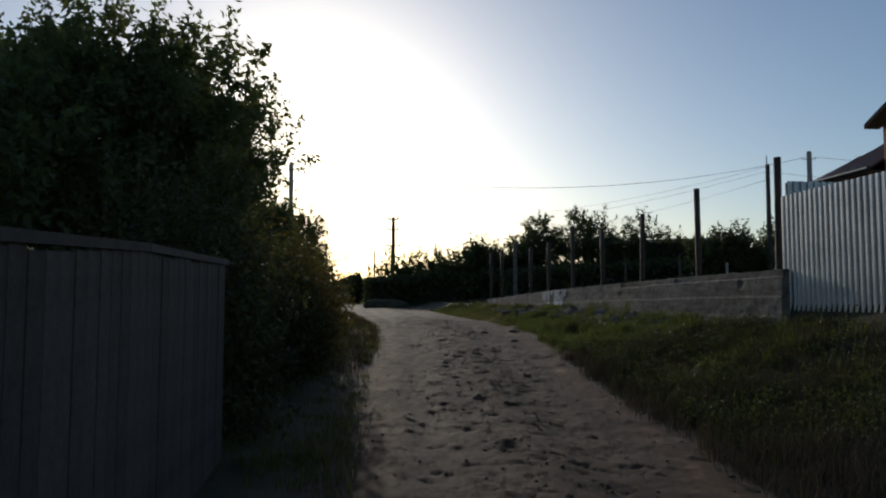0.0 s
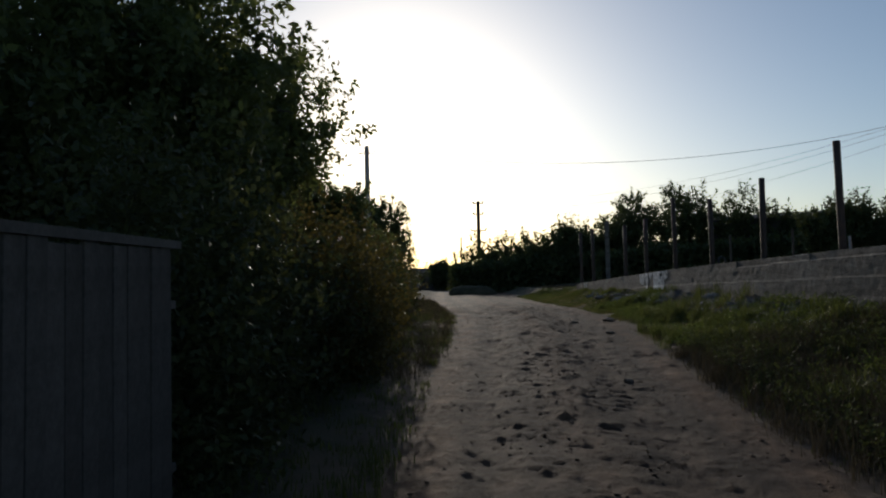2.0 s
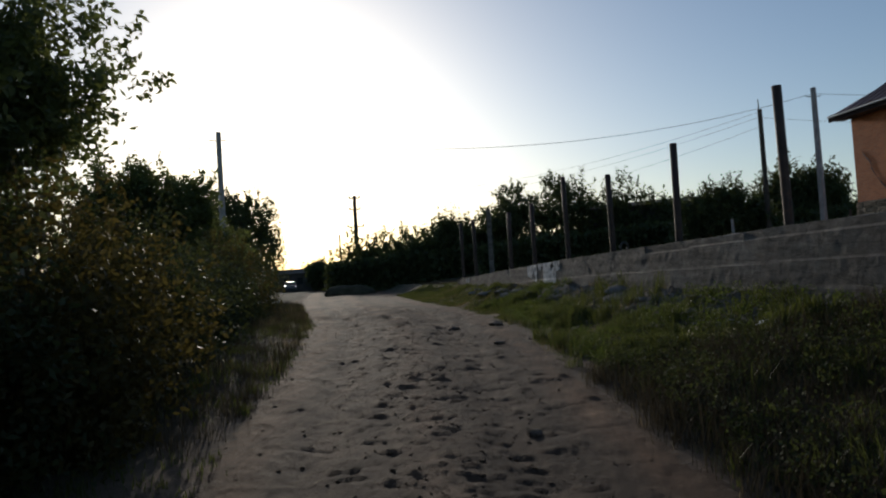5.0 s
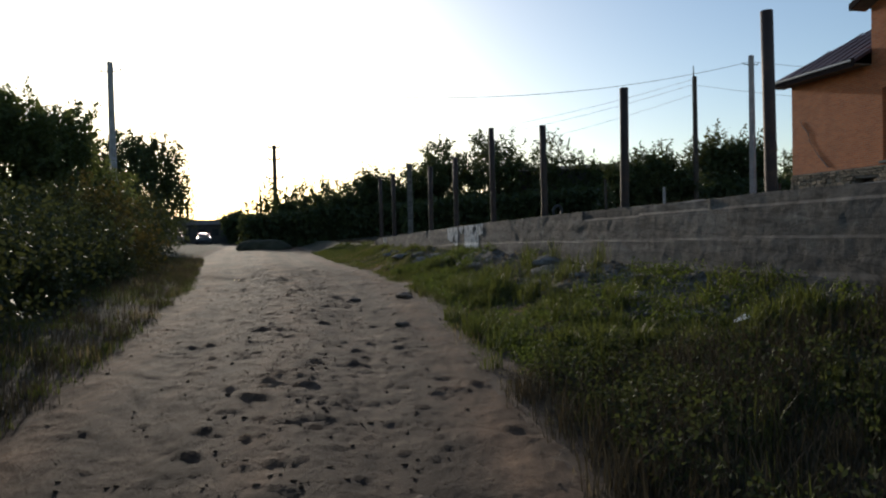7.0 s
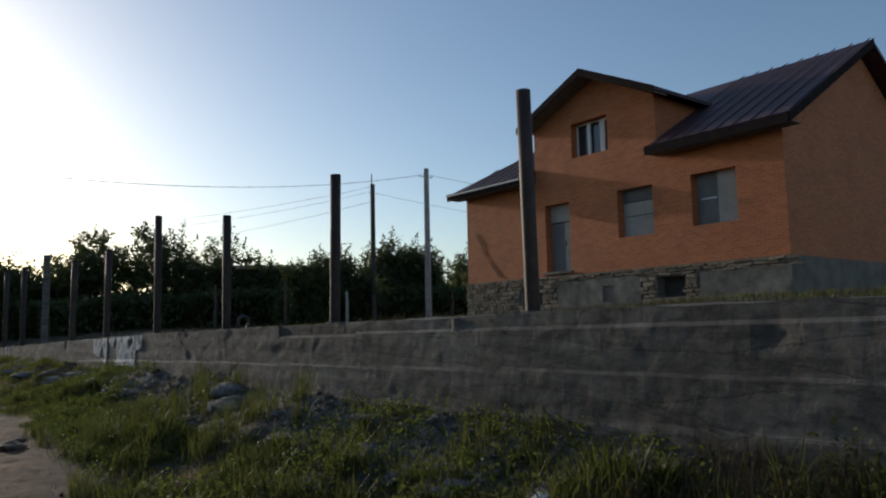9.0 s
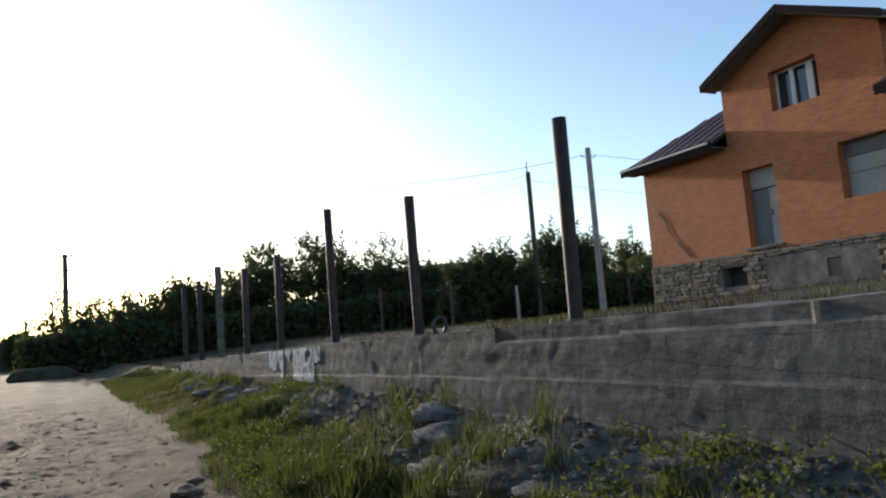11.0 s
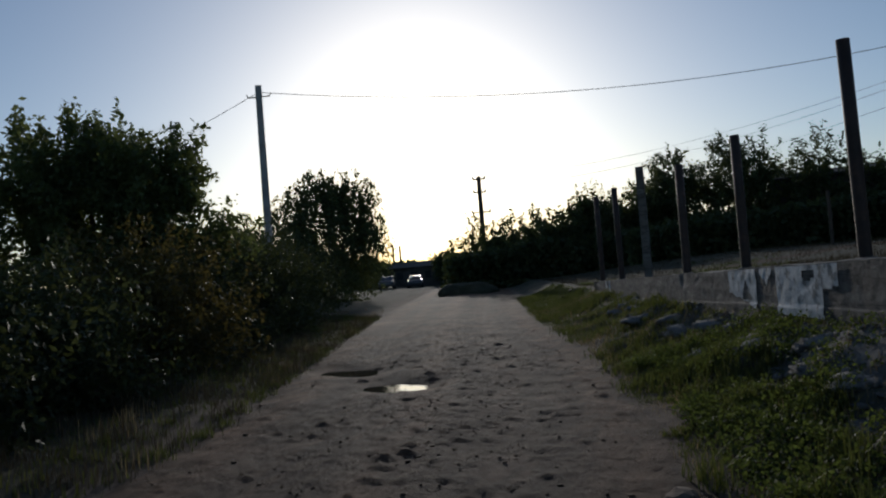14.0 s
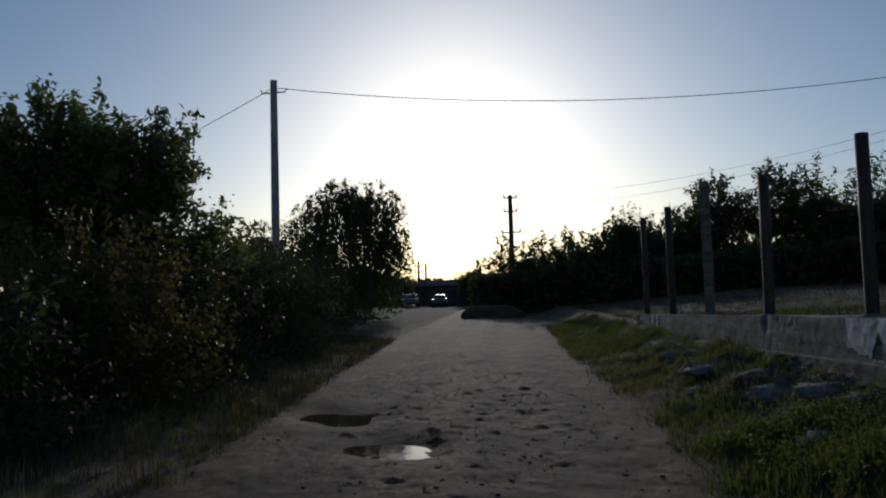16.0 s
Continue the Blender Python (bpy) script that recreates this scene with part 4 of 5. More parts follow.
# ---- plants ----
def leaf_quads(centres, normals_seed, length, width, droop=0.3):
    """Folded four-cornered leaves at the centres: arrays of corners and faces."""
    rng = np.random.RandomState(normals_seed)
    n = len(centres)
    d = rng.normal(size=(n, 3))
    d[:, 2] -= droop
    d /= np.linalg.norm(d, axis=1)[:, None]
    s = np.cross(d, rng.normal(size=(n, 3)))
    s /= np.linalg.norm(s, axis=1)[:, None] + 1e-9
    nrm = np.cross(d, s)
    ln = length * rng.uniform(0.6, 1.3, (n, 1))
    wd = width * rng.uniform(0.6, 1.3, (n, 1))
    a = centres
    tip = centres + d * ln
    mid = centres + d * ln * 0.45
    up = nrm * wd * 0.25
    V = np.stack([a, mid + s * wd * 0.5 + up, tip, mid - s * wd * 0.5 + up], 1).reshape(-1, 3)
    F = np.arange(4 * n).reshape(n, 4)
    return V, F


def quad_mesh(name, V, F, material):
    me = bpy.data.meshes.new(name)
    me.vertices.add(len(V))
    me.vertices.foreach_set("co", np.asarray(V, np.float32).ravel())
    k = F.shape[1]
    me.loops.add(F.size)
    me.loops.foreach_set("vertex_index", F.astype(np.int32).ravel())
    me.polygons.add(len(F))
    me.polygons.foreach_set("loop_start", np.arange(0, F.size, k, dtype=np.int32))
    me.materials.append(material)
    me.update(calc_edges=True)
    return me


def plant(name, x, y, blobs, leaves, length, material, label, category, seed, trunk=0.12, hang=0.0, sprays=None, group="", stems=1, z=None, spread=0.34, shoots=0):
    """A woody plant: stems and limbs to each blob of the crown, and leaves in sprays round twigs.
    blobs: (dx, dy, z, rx, ry, rz) from the ground at the foot."""
    rng = np.random.RandomState(seed)
    z = height(x, y) if z is None else z
    thing = empty(name, Matrix.Translation((x, y, z - 0.1)), label, category, group)
    bl = np.array(blobs, float)
    low = bl[:, 2].min()
    bm = bmesh.new()
    fork = Vector((bl[:, 0].mean() * 0.3, bl[:, 1].mean() * 0.3, max(low * 0.55, 0.3)))
    for s in range(stems):
        off = Vector((rng.uniform(-0.25, 0.25), rng.uniform(-0.25, 0.25), 0)) * (stems > 1)
        tube(bm, [off * 1.5, fork * 0.5 + off, fork + off * 0.6], [trunk * 1.25, trunk, trunk * 0.8], 8)
    part("trunk", bm, BARK, thing)
    for b in bl:
        bm = bmesh.new()
        c = Vector(b[:3])
        q = fork.lerp(c, 0.5) + Vector((rng.uniform(-0.2, 0.2), rng.uniform(-0.2, 0.2), rng.uniform(0, 0.3)))
        tube(bm, [fork, q, c], [trunk * 0.6, trunk * 0.4, trunk * 0.15], 6)
        for _ in range(3):
            e = c + Vector(rng.normal(size=3) * b[3:6] * 0.5)
            tube(bm, [q.lerp(c, 0.6), e], [trunk * 0.2, trunk * 0.06], 4)
        part("limb", bm, BARK, thing)
    vol = np.prod(bl[:, 3:6], axis=1) ** (2 / 3)
    sprays = sprays or max(leaves // 26, 10)
    which = rng.choice(len(bl), sprays, p=vol / vol.sum())
    d = rng.normal(size=(sprays, 3))
    d /= np.linalg.norm(d, axis=1)[:, None]
    rad = rng.uniform(0.05, 1.0, (sprays, 1)) ** 0.5
    lump = 1 + 0.22 * np.sin(d[:, :1] * 5 + which[:, None]) * np.sin(d[:, 1:2] * 6 + 2 * which[:, None]) + 0.12 * rng.normal(size=(sprays, 1))
    twig = bl[which, :3] + d * rad * lump * bl[which, 3:6]
    out = d + np.array([0, 0, 0.25 - hang])
    if shoots:
        pick = rng.choice(sprays, shoots)
        twig[pick, 2] += np.abs(rng.normal(0, 0.5, shoots)) * bl[which[pick], 5] * 0.5 * (d[pick, 2] > 0.2)
    per = int(np.ceil(leaves / sprays))
    t = rng.uniform(0, 1, (sprays, per, 1))
    outer = (rad > 0.72)[:, None] * (d[:, 2:3] > (0.35 if hang else -0.2))[:, None]
    rise = np.where(outer, 1.0, 0.0) * rng.uniform(0.4, 1.0, (sprays, 1, 1))
    way = out[:, None] * (1 - 0.35 * rise) + np.array([0, 0, 0.75]) * rise
    reach = spread * (1 + 0.9 * rise)
    thick = spread * (0.3 - 0.2 * t * (rise > 0))
    c = twig[:, None] + way * t * reach + rng.normal(0, 1, (sprays, per, 3)) * thick
    if hang:
        c[..., 2] -= (t[..., 0] ** 1.4) * hang * rng.uniform(0.3, 1.2, (sprays, 1))
    c = c.reshape(-1, 3)
    c[:, 2] = np.maximum(c[:, 2], 0.12)
    V, F = leaf_quads(c, seed + 1, length, length * 0.5, 0.3 + hang)
    part("crown", quad_mesh("crown", V, F, material), material, thing)
    return thing


def tree_near():
    g = "trees along the plank fence"
    plant("tree", -5.85, 2.0, [(-0.1, 0, 4.0, 1.6, 1.8, 1.3), (-1.3, -1.0, 3.6, 1.3, 1.4, 1.0), (0.25, 1.0, 4.8, 1.15, 1.3, 1.0), (-1.9, 0.8, 3.7, 1.5, 1.6, 1.6), (-1.2, 0.2, 4.9, 0.8, 0.9, 0.7),
                            (0.0, -0.8, 2.8, 1.1, 1.5, 1.2), (0.0, 1.2, 3.0, 1.2, 1.4, 1.3), (-0.6, -2.2, 3.0, 1.2, 1.3, 1.2), (-0.6, 0, 1.9, 1.4, 1.9, 1.3), (-0.2, 0.2, 5.3, 0.6, 0.6, 0.5)],
          60000, 0.14, LEAF, "dense dark green maple tree overhanging the road", "tree", 11, 0.16, shoots=120, sprays=1150, spread=0.36, group=g)
    plant("tree", -7.2, 6.9, [(0, 0, 3.8, 1.2, 1.3, 1.1), (0.4, 0.3, 4.4, 1.0, 1.1, 0.8), (-0.6, -0.8, 4.6, 1.1, 1.1, 0.9), (0.1, -1.3, 4.0, 1.1, 1.1, 1.1), (0.0, -1.2, 2.7, 1.1, 1.2, 1.1), (-0.8, -0.2, 2.0, 1.1, 1.5, 1.2)],
          38000, 0.14, LEAF, "dark green maple tree with spreading upper boughs", "tree", 12, 0.12, shoots=90, sprays=620, spread=0.4, group=g)
    plant("tree", -5.6, -2.6, [(-0.2, 0, 2.4, 1.3, 1.5, 1.1), (-0.7, 1.2, 2.8, 1.0, 1.0, 0.9), (0.1, 0.4, 2.0, 1.0, 1.5, 1.0), (-0.8, -1.6, 3.0, 1.5, 1.6, 1.1)],
          36000, 0.14, LEAF, "dark green maple tree rising over the plank fence", "tree", 13, 0.15, shoots=90, sprays=640, spread=0.38, group=g)
    for n, (x, y, h, w) in enumerate(((-3.05, -0.9, 2.2, 0.68), (-3.6, 0.5, 2.3, 0.75), (-4.1, 2.1, 2.1, 0.8), (-4.0, 3.75, 1.7, 0.62), (-4.9, 5.6, 2.1, 0.95), (-5.9, 7.9, 1.9, 1.0))):
        plant("bush", x, y, [(0, 0, h * 0.55, w, w, h * 0.5), (0.1, 0.4, h * 0.38, w * 0.9, w, h * 0.38), (-0.3, -0.4, h * 0.7, w * 0.8, w * 0.8, h * 0.35), (0.1, -0.3, h * 0.25, w * 0.9, w, h * 0.28)],
              13000, 0.09, LEAF_WARM if n in (3, 4) else LEAF_SHRUB, "leafy roadside bush with yellowing tips" if n in (3, 4) else "dense dark green bush at the end of the plank fence",
              "bush", 30 + n, 0.04, stems=4, group="roadside bushes")


tree_near()
BUSHES = ((-7.7, 11.0, 1.3, 1.2), (-8.6, 13.6, 1.45, 1.3), (-9.7, 16.4, 1.6, 1.4), (-10.8, 19.6, 2.2, 1.5), (-12.4, 22.5, 2.1, 1.5), (-13.8, 27.0, 2.6, 1.7), (-16.0, 29.8, 2.6, 1.7),
          (-18.2, 34.0, 3.0, 1.9), (-19.5, 38.5, 3.2, 2.0), (-10.8, 13.0, 1.0, 1.5), (-13.0, 17.5, 1.3, 1.8))
for n, (x, y, h, w) in enumerate(BUSHES):
    plant("bush", x, y, [(0, 0, h * 0.5, w, w, h * 0.5), (0.5, 0.6, h * 0.42, w * 0.8, w * 0.8, h * 0.42), (-0.5, -0.5, h * 0.6, w * 0.8, w * 0.8, h * 0.42), (-0.2, 0.5, h * 0.75, w * 0.5, w * 0.5, h * 0.3)],
          13000, 0.11, LEAF_WARM if n in (3,) else LEAF_SHRUB, "dense dark green shrub beside the road", "bush", 50 + n, 0.05, stems=4, group="roadside bushes", shoots=25)
plant("tree", -15.3, 22.6, [(0.2, 0.1, 3.4, 1.7, 1.7, 1.3), (-0.9, -0.5, 4.0, 1.2, 1.2, 1.0), (1.2, 0.8, 3.9, 1.25, 1.25, 1.0), (0.2, 0.3, 4.5, 1.0, 1.0, 0.75), (-0.6, -0.3, 4.5, 0.75, 0.75, 0.6),
                           (1.8, 1.2, 2.6, 1.4, 1.4, 1.2), (-1.3, -0.8, 2.3, 1.2, 1.2, 1.1), (1.7, 1.0, 4.1, 0.7, 0.7, 0.6)],
      44000, 0.16, LEAF, "rounded dark green maple with gaps in its crown", "tree", 70, 0.16, shoots=110, sprays=520, spread=0.46, group="roadside trees")
plant("birch", -26.1, 52.3, [(0, 0, 5.4, 3.2, 3.2, 2.8), (1.5, 0.9, 7.2, 1.9, 1.9, 1.6), (-2.1, -1.1, 6.7, 1.9, 1.9, 1.5), (-0.2, 0, 8.1, 1.7, 1.7, 1.3), (2.2, 1.2, 4.8, 1.5, 1.5, 1.8), (-2.4, -1.4, 3.8, 1.8, 1.8, 2.0), (0, 0, 2.5, 3.0, 3.0, 2.0)],
      40000, 0.21, LEAF_FAR, "broad weeping birch with hanging twigs", "tree", 71, 0.2, hang=1.3, spread=0.5, sprays=760, group="roadside trees")
plant("bush", -30.1, 47.5, [(0, 0, 2.6, 1.6, 1.6, 2.4), (0.6, 0.4, 4.2, 0.8, 0.8, 1.0), (-0.9, -0.6, 3.6, 0.7, 0.7, 0.9)], 9000, 0.22, LEAF_FAR, "tall slender shrub beside the birch", "bush", 72, 0.06, shoots=50)

# the far line of trees and scrub
FAR = ((-18.3, 69.5, 6.3, 5.0, 0), (-13.5, 68.5, 5.8, 4.0, 0), (-10.8, 67.5, 7.0, 2.4, 1), (-5.0, 67.7, 9.0, 3.0, 1), (-0.2, 67.7, 9.6, 3.2, 1), (5.2, 66.5, 8.9, 2.8, 2), (9.2, 65.5, 6.2, 2.2, 2),
       (10.4, 54.5, 5.6, 2.2, 3), (12.6, 55.5, 5.4, 2.2, 3), (17.0, 61.0, 7.8, 2.6, 3), (20.0, 61.5, 7.4, 2.4, 3), (31.9, 79.2, 8.8, 2.8, 1), (-34.6, 96.0, 4.8, 2.4, 1),
       (-46.0, 92.0, 4.6, 3.5, 0), (-53.0, 84.0, 5.0, 4.5, 0), (28.0, 66.0, 5.0, 3.5, 0), (38.0, 70.0, 6.0, 4.0, 0), (-7.2, 70.5, 6.6, 2.6, 1), (2.6, 70.5, 6.8, 2.8, 1))
for n, (x, y, h, w, kind) in enumerate(FAR):
    h = h * 0.86
    rng = random.Random(100 + n)
    if kind == 0:
        bl = [(0, 0, h * 0.45, w, w, h * 0.5), (w * 0.5, 0.4, h * 0.4, w * 0.6, w * 0.6, h * 0.42), (-w * 0.5, -0.4, h * 0.4, w * 0.6, w * 0.6, h * 0.42)]
        plant("bush", x, y, bl, 17000, 0.32, LEAF_FAR, "broad domed thicket at the road's end", "bush", 200 + n, 0.1, stems=4, spread=0.5, group="far thickets", shoots=80)
    else:
        bl = [(rng.uniform(-0.4, 0.4) * w, rng.uniform(-0.4, 0.4) * w, h * f, w * g, w * g, h * 0.16) for f, g in ((0.25, 0.8), (0.42, 0.9), (0.58, 0.8), (0.72, 0.65), (0.86, 0.42))]
        bl += [(w * 0.5, 0, h * 0.66, w * 0.4, w * 0.4, h * 0.14), (-w * 0.5, 0, h * 0.6, w * 0.4, w * 0.4, h * 0.14)]
        plant("tree", x, y, bl, 6000 if kind == 2 else 14000, 0.28, LEAF_FAR, "sparse young tree in the far tree line" if kind == 2 else "leafy dark tree in the far tree line", "tree", 200 + n, 0.13,
              spread=0.5, group="far tree line", shoots=120 if kind != 2 else 60)


def hedge_stuff():
    """Unbroken scrub under the far trees, and the woods at the skyline."""
    rng = np.random.RandomState(77)
    n = 70000
    x = rng.uniform(-23, 46, n)
    y = 63.5 + rng.uniform(-2.5, 3.5, n) + np.where(x > 8, -4.0, 0) + np.where(x < -8, 3.0, 0)
    h = (2.7 + 0.8 * waves(x, y * 0.3, 31, 0.5)) * rng.uniform(0, 1, n)
    c = np.stack([x, y, land(x, y) + h], 1)
    V, F = leaf_quads(c, 78, 0.45, 0.3, 0.2)
    tagged(part("scrub", quad_mesh("scrub", V, F, LEAF_FAR), LEAF_FAR), "low dark scrub under the far trees", "scrub", kind="stuff")
    n = 60000
    x = rng.uniform(-330, 260, n)
    y = 205 + 0.25 * np.abs(x + 40) * 0.4 + rng.uniform(-8, 8, n)
    h = (6.0 + 2.2 * waves(x, y * 0.2, 33, 0.12)) * rng.uniform(0, 1, n)
    V, F = leaf_quads(np.stack([x, y, land(x, y) - 0.5 + h], 1), 79, 1.5, 1.0, 0.2)
    tagged(part("woods", quad_mesh("woods", V, F, LEAF_FAR), LEAF_FAR), "dark woods along the skyline", "woods", kind="stuff")


hedge_stuff()


# ---- grass ----
def blades(name, x, y, h, w, material, label, seed, bend=0.45):
    rng = np.random.RandomState(seed)
    n = len(x)
    z = land(x, y) - 0.02
    a = rng.uniform(0, 2 * np.pi, n)
    side = np.stack([np.cos(a), np.sin(a), np.zeros(n)], 1)
    fall = np.stack([np.cos(a + 1.57), np.sin(a + 1.57), np.zeros(n)], 1) * rng.uniform(-1, 1, (n, 1)) * bend
    root = np.stack([x, y, z], 1)
    up = np.array([0, 0, 1.0])
    hh, ww = h[:, None], w[:, None] if np.ndim(w) else w
    mid = root + up * hh * 0.55 + fall * hh * 0.35
    tip = root + up * hh * 0.95 + fall * hh
    V = np.stack([root - side * ww * 0.5, root + side * ww * 0.5, mid + side * ww * 0.4, mid - side * ww * 0.4, tip], 1).reshape(-1, 3)
    k = np.arange(n)[:, None] * 5
    quads, tris = k + np.array([0, 1, 2, 3]), k + np.array([3, 2, 4])
    me = bpy.data.meshes.new(name)
    me.vertices.add(len(V))
    me.vertices.foreach_set("co", V.astype(np.float32).ravel())
    loops = np.concatenate([quads.ravel(), tris.ravel()]).astype(np.int32)
    starts = np.concatenate([np.arange(n) * 4, 4 * n + np.arange(n) * 3]).astype(np.int32)
    me.loops.add(len(loops))
    me.loops.foreach_set("vertex_index", loops)
    me.polygons.add(2 * n)
    me.polygons.foreach_set("loop_start", starts)
    me.materials.append(material)
    me.update(calc_edges=True)
    return tagged(part(name, me, material), label, "grass", kind="stuff")


def tufts(seed, n, y0, y1, side, reach, per, spread, power=1.0):
    """Places of tufted blades beside the road; side 1 is the bank, -1 the verge."""
    rng = np.random.RandomState(seed)
    y = y0 + (y1 - y0) * rng.uniform(0, 1, n) ** power
    f = rng.uniform(0, 1, n)
    if side > 0:
        r, w = road_right(y) + 0.05, wall_line(y) - 0.28
        x = r + (np.minimum(w, r + reach) - r) * f
    else:
        x = road_left(y) - 0.02 - reach * f ** 1.3
    keep = waves(x, y, seed + 1, 1.3) + rng.uniform(-0.6, 0.6, n) > -0.25
    x, y = x[keep], y[keep]
    big = rng.uniform(0.6, 1.25, len(x)) * (1 + 0.35 * waves(x, y, seed + 2, 0.8))
    px = np.repeat(x, per) + rng.normal(0, spread, len(x) * per)
    py = np.repeat(y, per) + rng.normal(0, spread, len(x) * per)
    return px, py, np.repeat(big, per) * rng.uniform(0.45, 1.15, len(px))


px, py, ph = tufts(300, 9500, -6, 20, 1, 5, 20, 0.055)
share = (px - road_right(py)) / np.maximum(wall_line(py) - 0.2 - road_right(py), 0.5)
bare = waves(px, py, 305, 1.1) - 1.9 * np.clip(share - 0.45, 0, 1) + 0.15
thin = np.random.RandomState(307).uniform(0, 1, len(px)) < np.interp(py, (-6, 0, 4, 7.5), (0.2, 0.3, 0.6, 1.0))
keepers = (bare > -0.32) & thin
px, py, ph, share = px[keepers], py[keepers], ph[keepers], share[keepers]
ph = ph * np.clip((px - road_right(py)) / 0.7, 0.3, 1) * np.clip(0.75 + 1.1 * waves(px, py, 306, 3.2, 2), 0.2, 1.7)
blades("grass", px, py, 0.175 * ph, 0.009 + 0.005 * ph, GRASS, "green grass tufts on the bank", 301, 0.7)
bx, by, bh = tufts(380, 190, 3, 15, 1, 5, 40, 0.06)
blades("grass", bx, by, 0.34 * bh, np.full(len(bx), 0.01), GRASS, "tall arching grass tussocks on the bank", 381, 0.95)
sx, sy, sh = tufts(370, 5200, -7, 7, 1, 5, 12, 0.07)
blades("dead_weeds", sx, sy, 0.3 * sh, np.full(len(sx), 0.007), SCRUB_STEM, "brown dead weed stems on the near bank", 371, 0.8)
px, py, ph = tufts(310, 2400, -6, 33, 1, 5, 12, 0.08)
blades("grass", px, py, 0.13 * ph, np.full(len(px), 0.006), DRY_GRASS, "dry straw-coloured grass stems on the bank", 311, 0.6)
px, py, ph = tufts(320, 3200, 18, 45, 1, 6, 14, 0.1)
blades("grass", px, py, 0.14 * ph, np.full(len(px), 0.016), GRASS, "short grass on the far bank", 321)
px, py, ph = tufts(330, 3200, -6, 36, -1, 3.0, 16, 0.08)
blades("grass", px, py, 0.13 * ph, np.full(len(px), 0.011), GRASS, "short trampled grass on the road verge", 331)
px, py, ph = tufts(345, 1500, 4, 36, -1, 2.4, 14, 0.09)
blades("dead_weeds", px, py, 0.24 * ph, np.full(len(px), 0.008), SCRUB_STEM, "brown dead weeds on the road verge", 346, 0.7)
px, py, ph = tufts(340, 160, 8, 40, -1, 2.6, 14, 0.1)
blades("grass", px, py, 0.26 * ph, np.full(len(px), 0.008), DRY_GRASS, "dry straw-coloured grass on the road verge", 341)
rng = np.random.RandomState(350)
tx = 0.5 + 24 * rng.uniform(0, 1, 9000) ** 1.3
ty = rng.uniform(5, 48, 9000)
tx = wall_line(ty) + tx
keepers = waves(tx, ty, 351, 0.8) > 0.32
tx, ty = np.repeat(tx[keepers], 8) + rng.normal(0, 0.1, 8 * keepers.sum()), np.repeat(ty[keepers], 8) + rng.normal(0, 0.1, 8 * keepers.sum())
qx = rng.uniform(0, 1, 9000) ** 1.5 * 26 + 0.45
qy = rng.uniform(5, 60, 9000)
qx = np.repeat(wall_line(qy) + qx, 7) + rng.normal(0, 0.09, 63000)
qy = np.repeat(qy, 7) + rng.normal(0, 0.09, 63000)
blades("dry_weeds", qx, qy, rng.uniform(0.04, 0.2, len(qx)) * (0.8 + 0.6 * waves(qx, qy, 354, 0.9)), np.full(len(qx), 0.012), SCRUB_STEM, "brown dry weeds on the terrace behind the wall", 353, 0.6)
blades("grass", tx, ty, rng.uniform(0.05, 0.2, len(tx)), np.full(len(tx), 0.016), GRASS, "rough grass on the terrace behind the wall", 352)


def weeds(seed, n, y0, y1, material, tall, size, label):
    """Broad-leaved weeds in the bank, far too many to count."""
    rng = np.random.RandomState(seed)
    y = rng.uniform(y0, y1, n)
    x = road_right(y) + 0.3 + (wall_line(y) - 0.4 - road_right(y)) * rng.uniform(0, 1, n) ** 1.3
    keep = waves(x, y, seed + 1, 1.0) > -0.1
    x, y = x[keep], y[keep]
    per = 26
    h = rng.uniform(0.08, tall, len(x))
    t = rng.uniform(0.1, 1, (len(x), per))
    cx = x[:, None] + rng.normal(0, 0.055, (len(x), per))
    cy = y[:, None] + rng.normal(0, 0.055, (len(x), per))
    cz = land(x, y)[:, None] + t * h[:, None]
    V, F = leaf_quads(np.stack([cx, cy, cz], 2).reshape(-1, 3), seed + 2, size, size * 0.55, -0.1)
    tagged(part("weeds", quad_mesh("weeds", V, F, material), material), label, "weeds", kind="stuff")


weeds(360, 2600, 3, 20, WEED, 0.2, 0.04, "broad-leaved green weeds on the bank")
# duller, less translucent leaves than WEED, on the bank's near stretch
weeds(375, 2000, -7, 7.5, SCRUB_LEAF, 0.4, 0.045, "dull dark weeds on the near bank")


# ---- puddles ----
def build_puddle(x, y, a, b, seed):
    rng = np.random.RandomState(seed)
    n = 40
    bm = bmesh.new()
    c = bm.verts.new((0, 0, 0))
    ring = []
    for k in range(n):
        t = 2 * math.pi * k / n
        r = 1.55 + 0.25 * math.sin(3 * t + seed) + 0.15 * math.sin(5 * t + 2 * seed)
        u, v = a * r * math.cos(t), b * r * math.sin(t)
        ring.append(bm.verts.new((0.9 * u + 0.43 * v, -0.43 * u + 0.9 * v, 0)))
    for k in range(n):
        bm.faces.new((c, ring[k], ring[(k + 1) % n]))
    ob = part("puddle", bm, WATER)
    ob.location = (x, y, PUDDLE_Z)
    tagged(ob, "shallow muddy puddle in a rut of the road", "puddle", "puddles in the road")


for n, p in enumerate(PUDDLES):
    build_puddle(*p, n + 1)


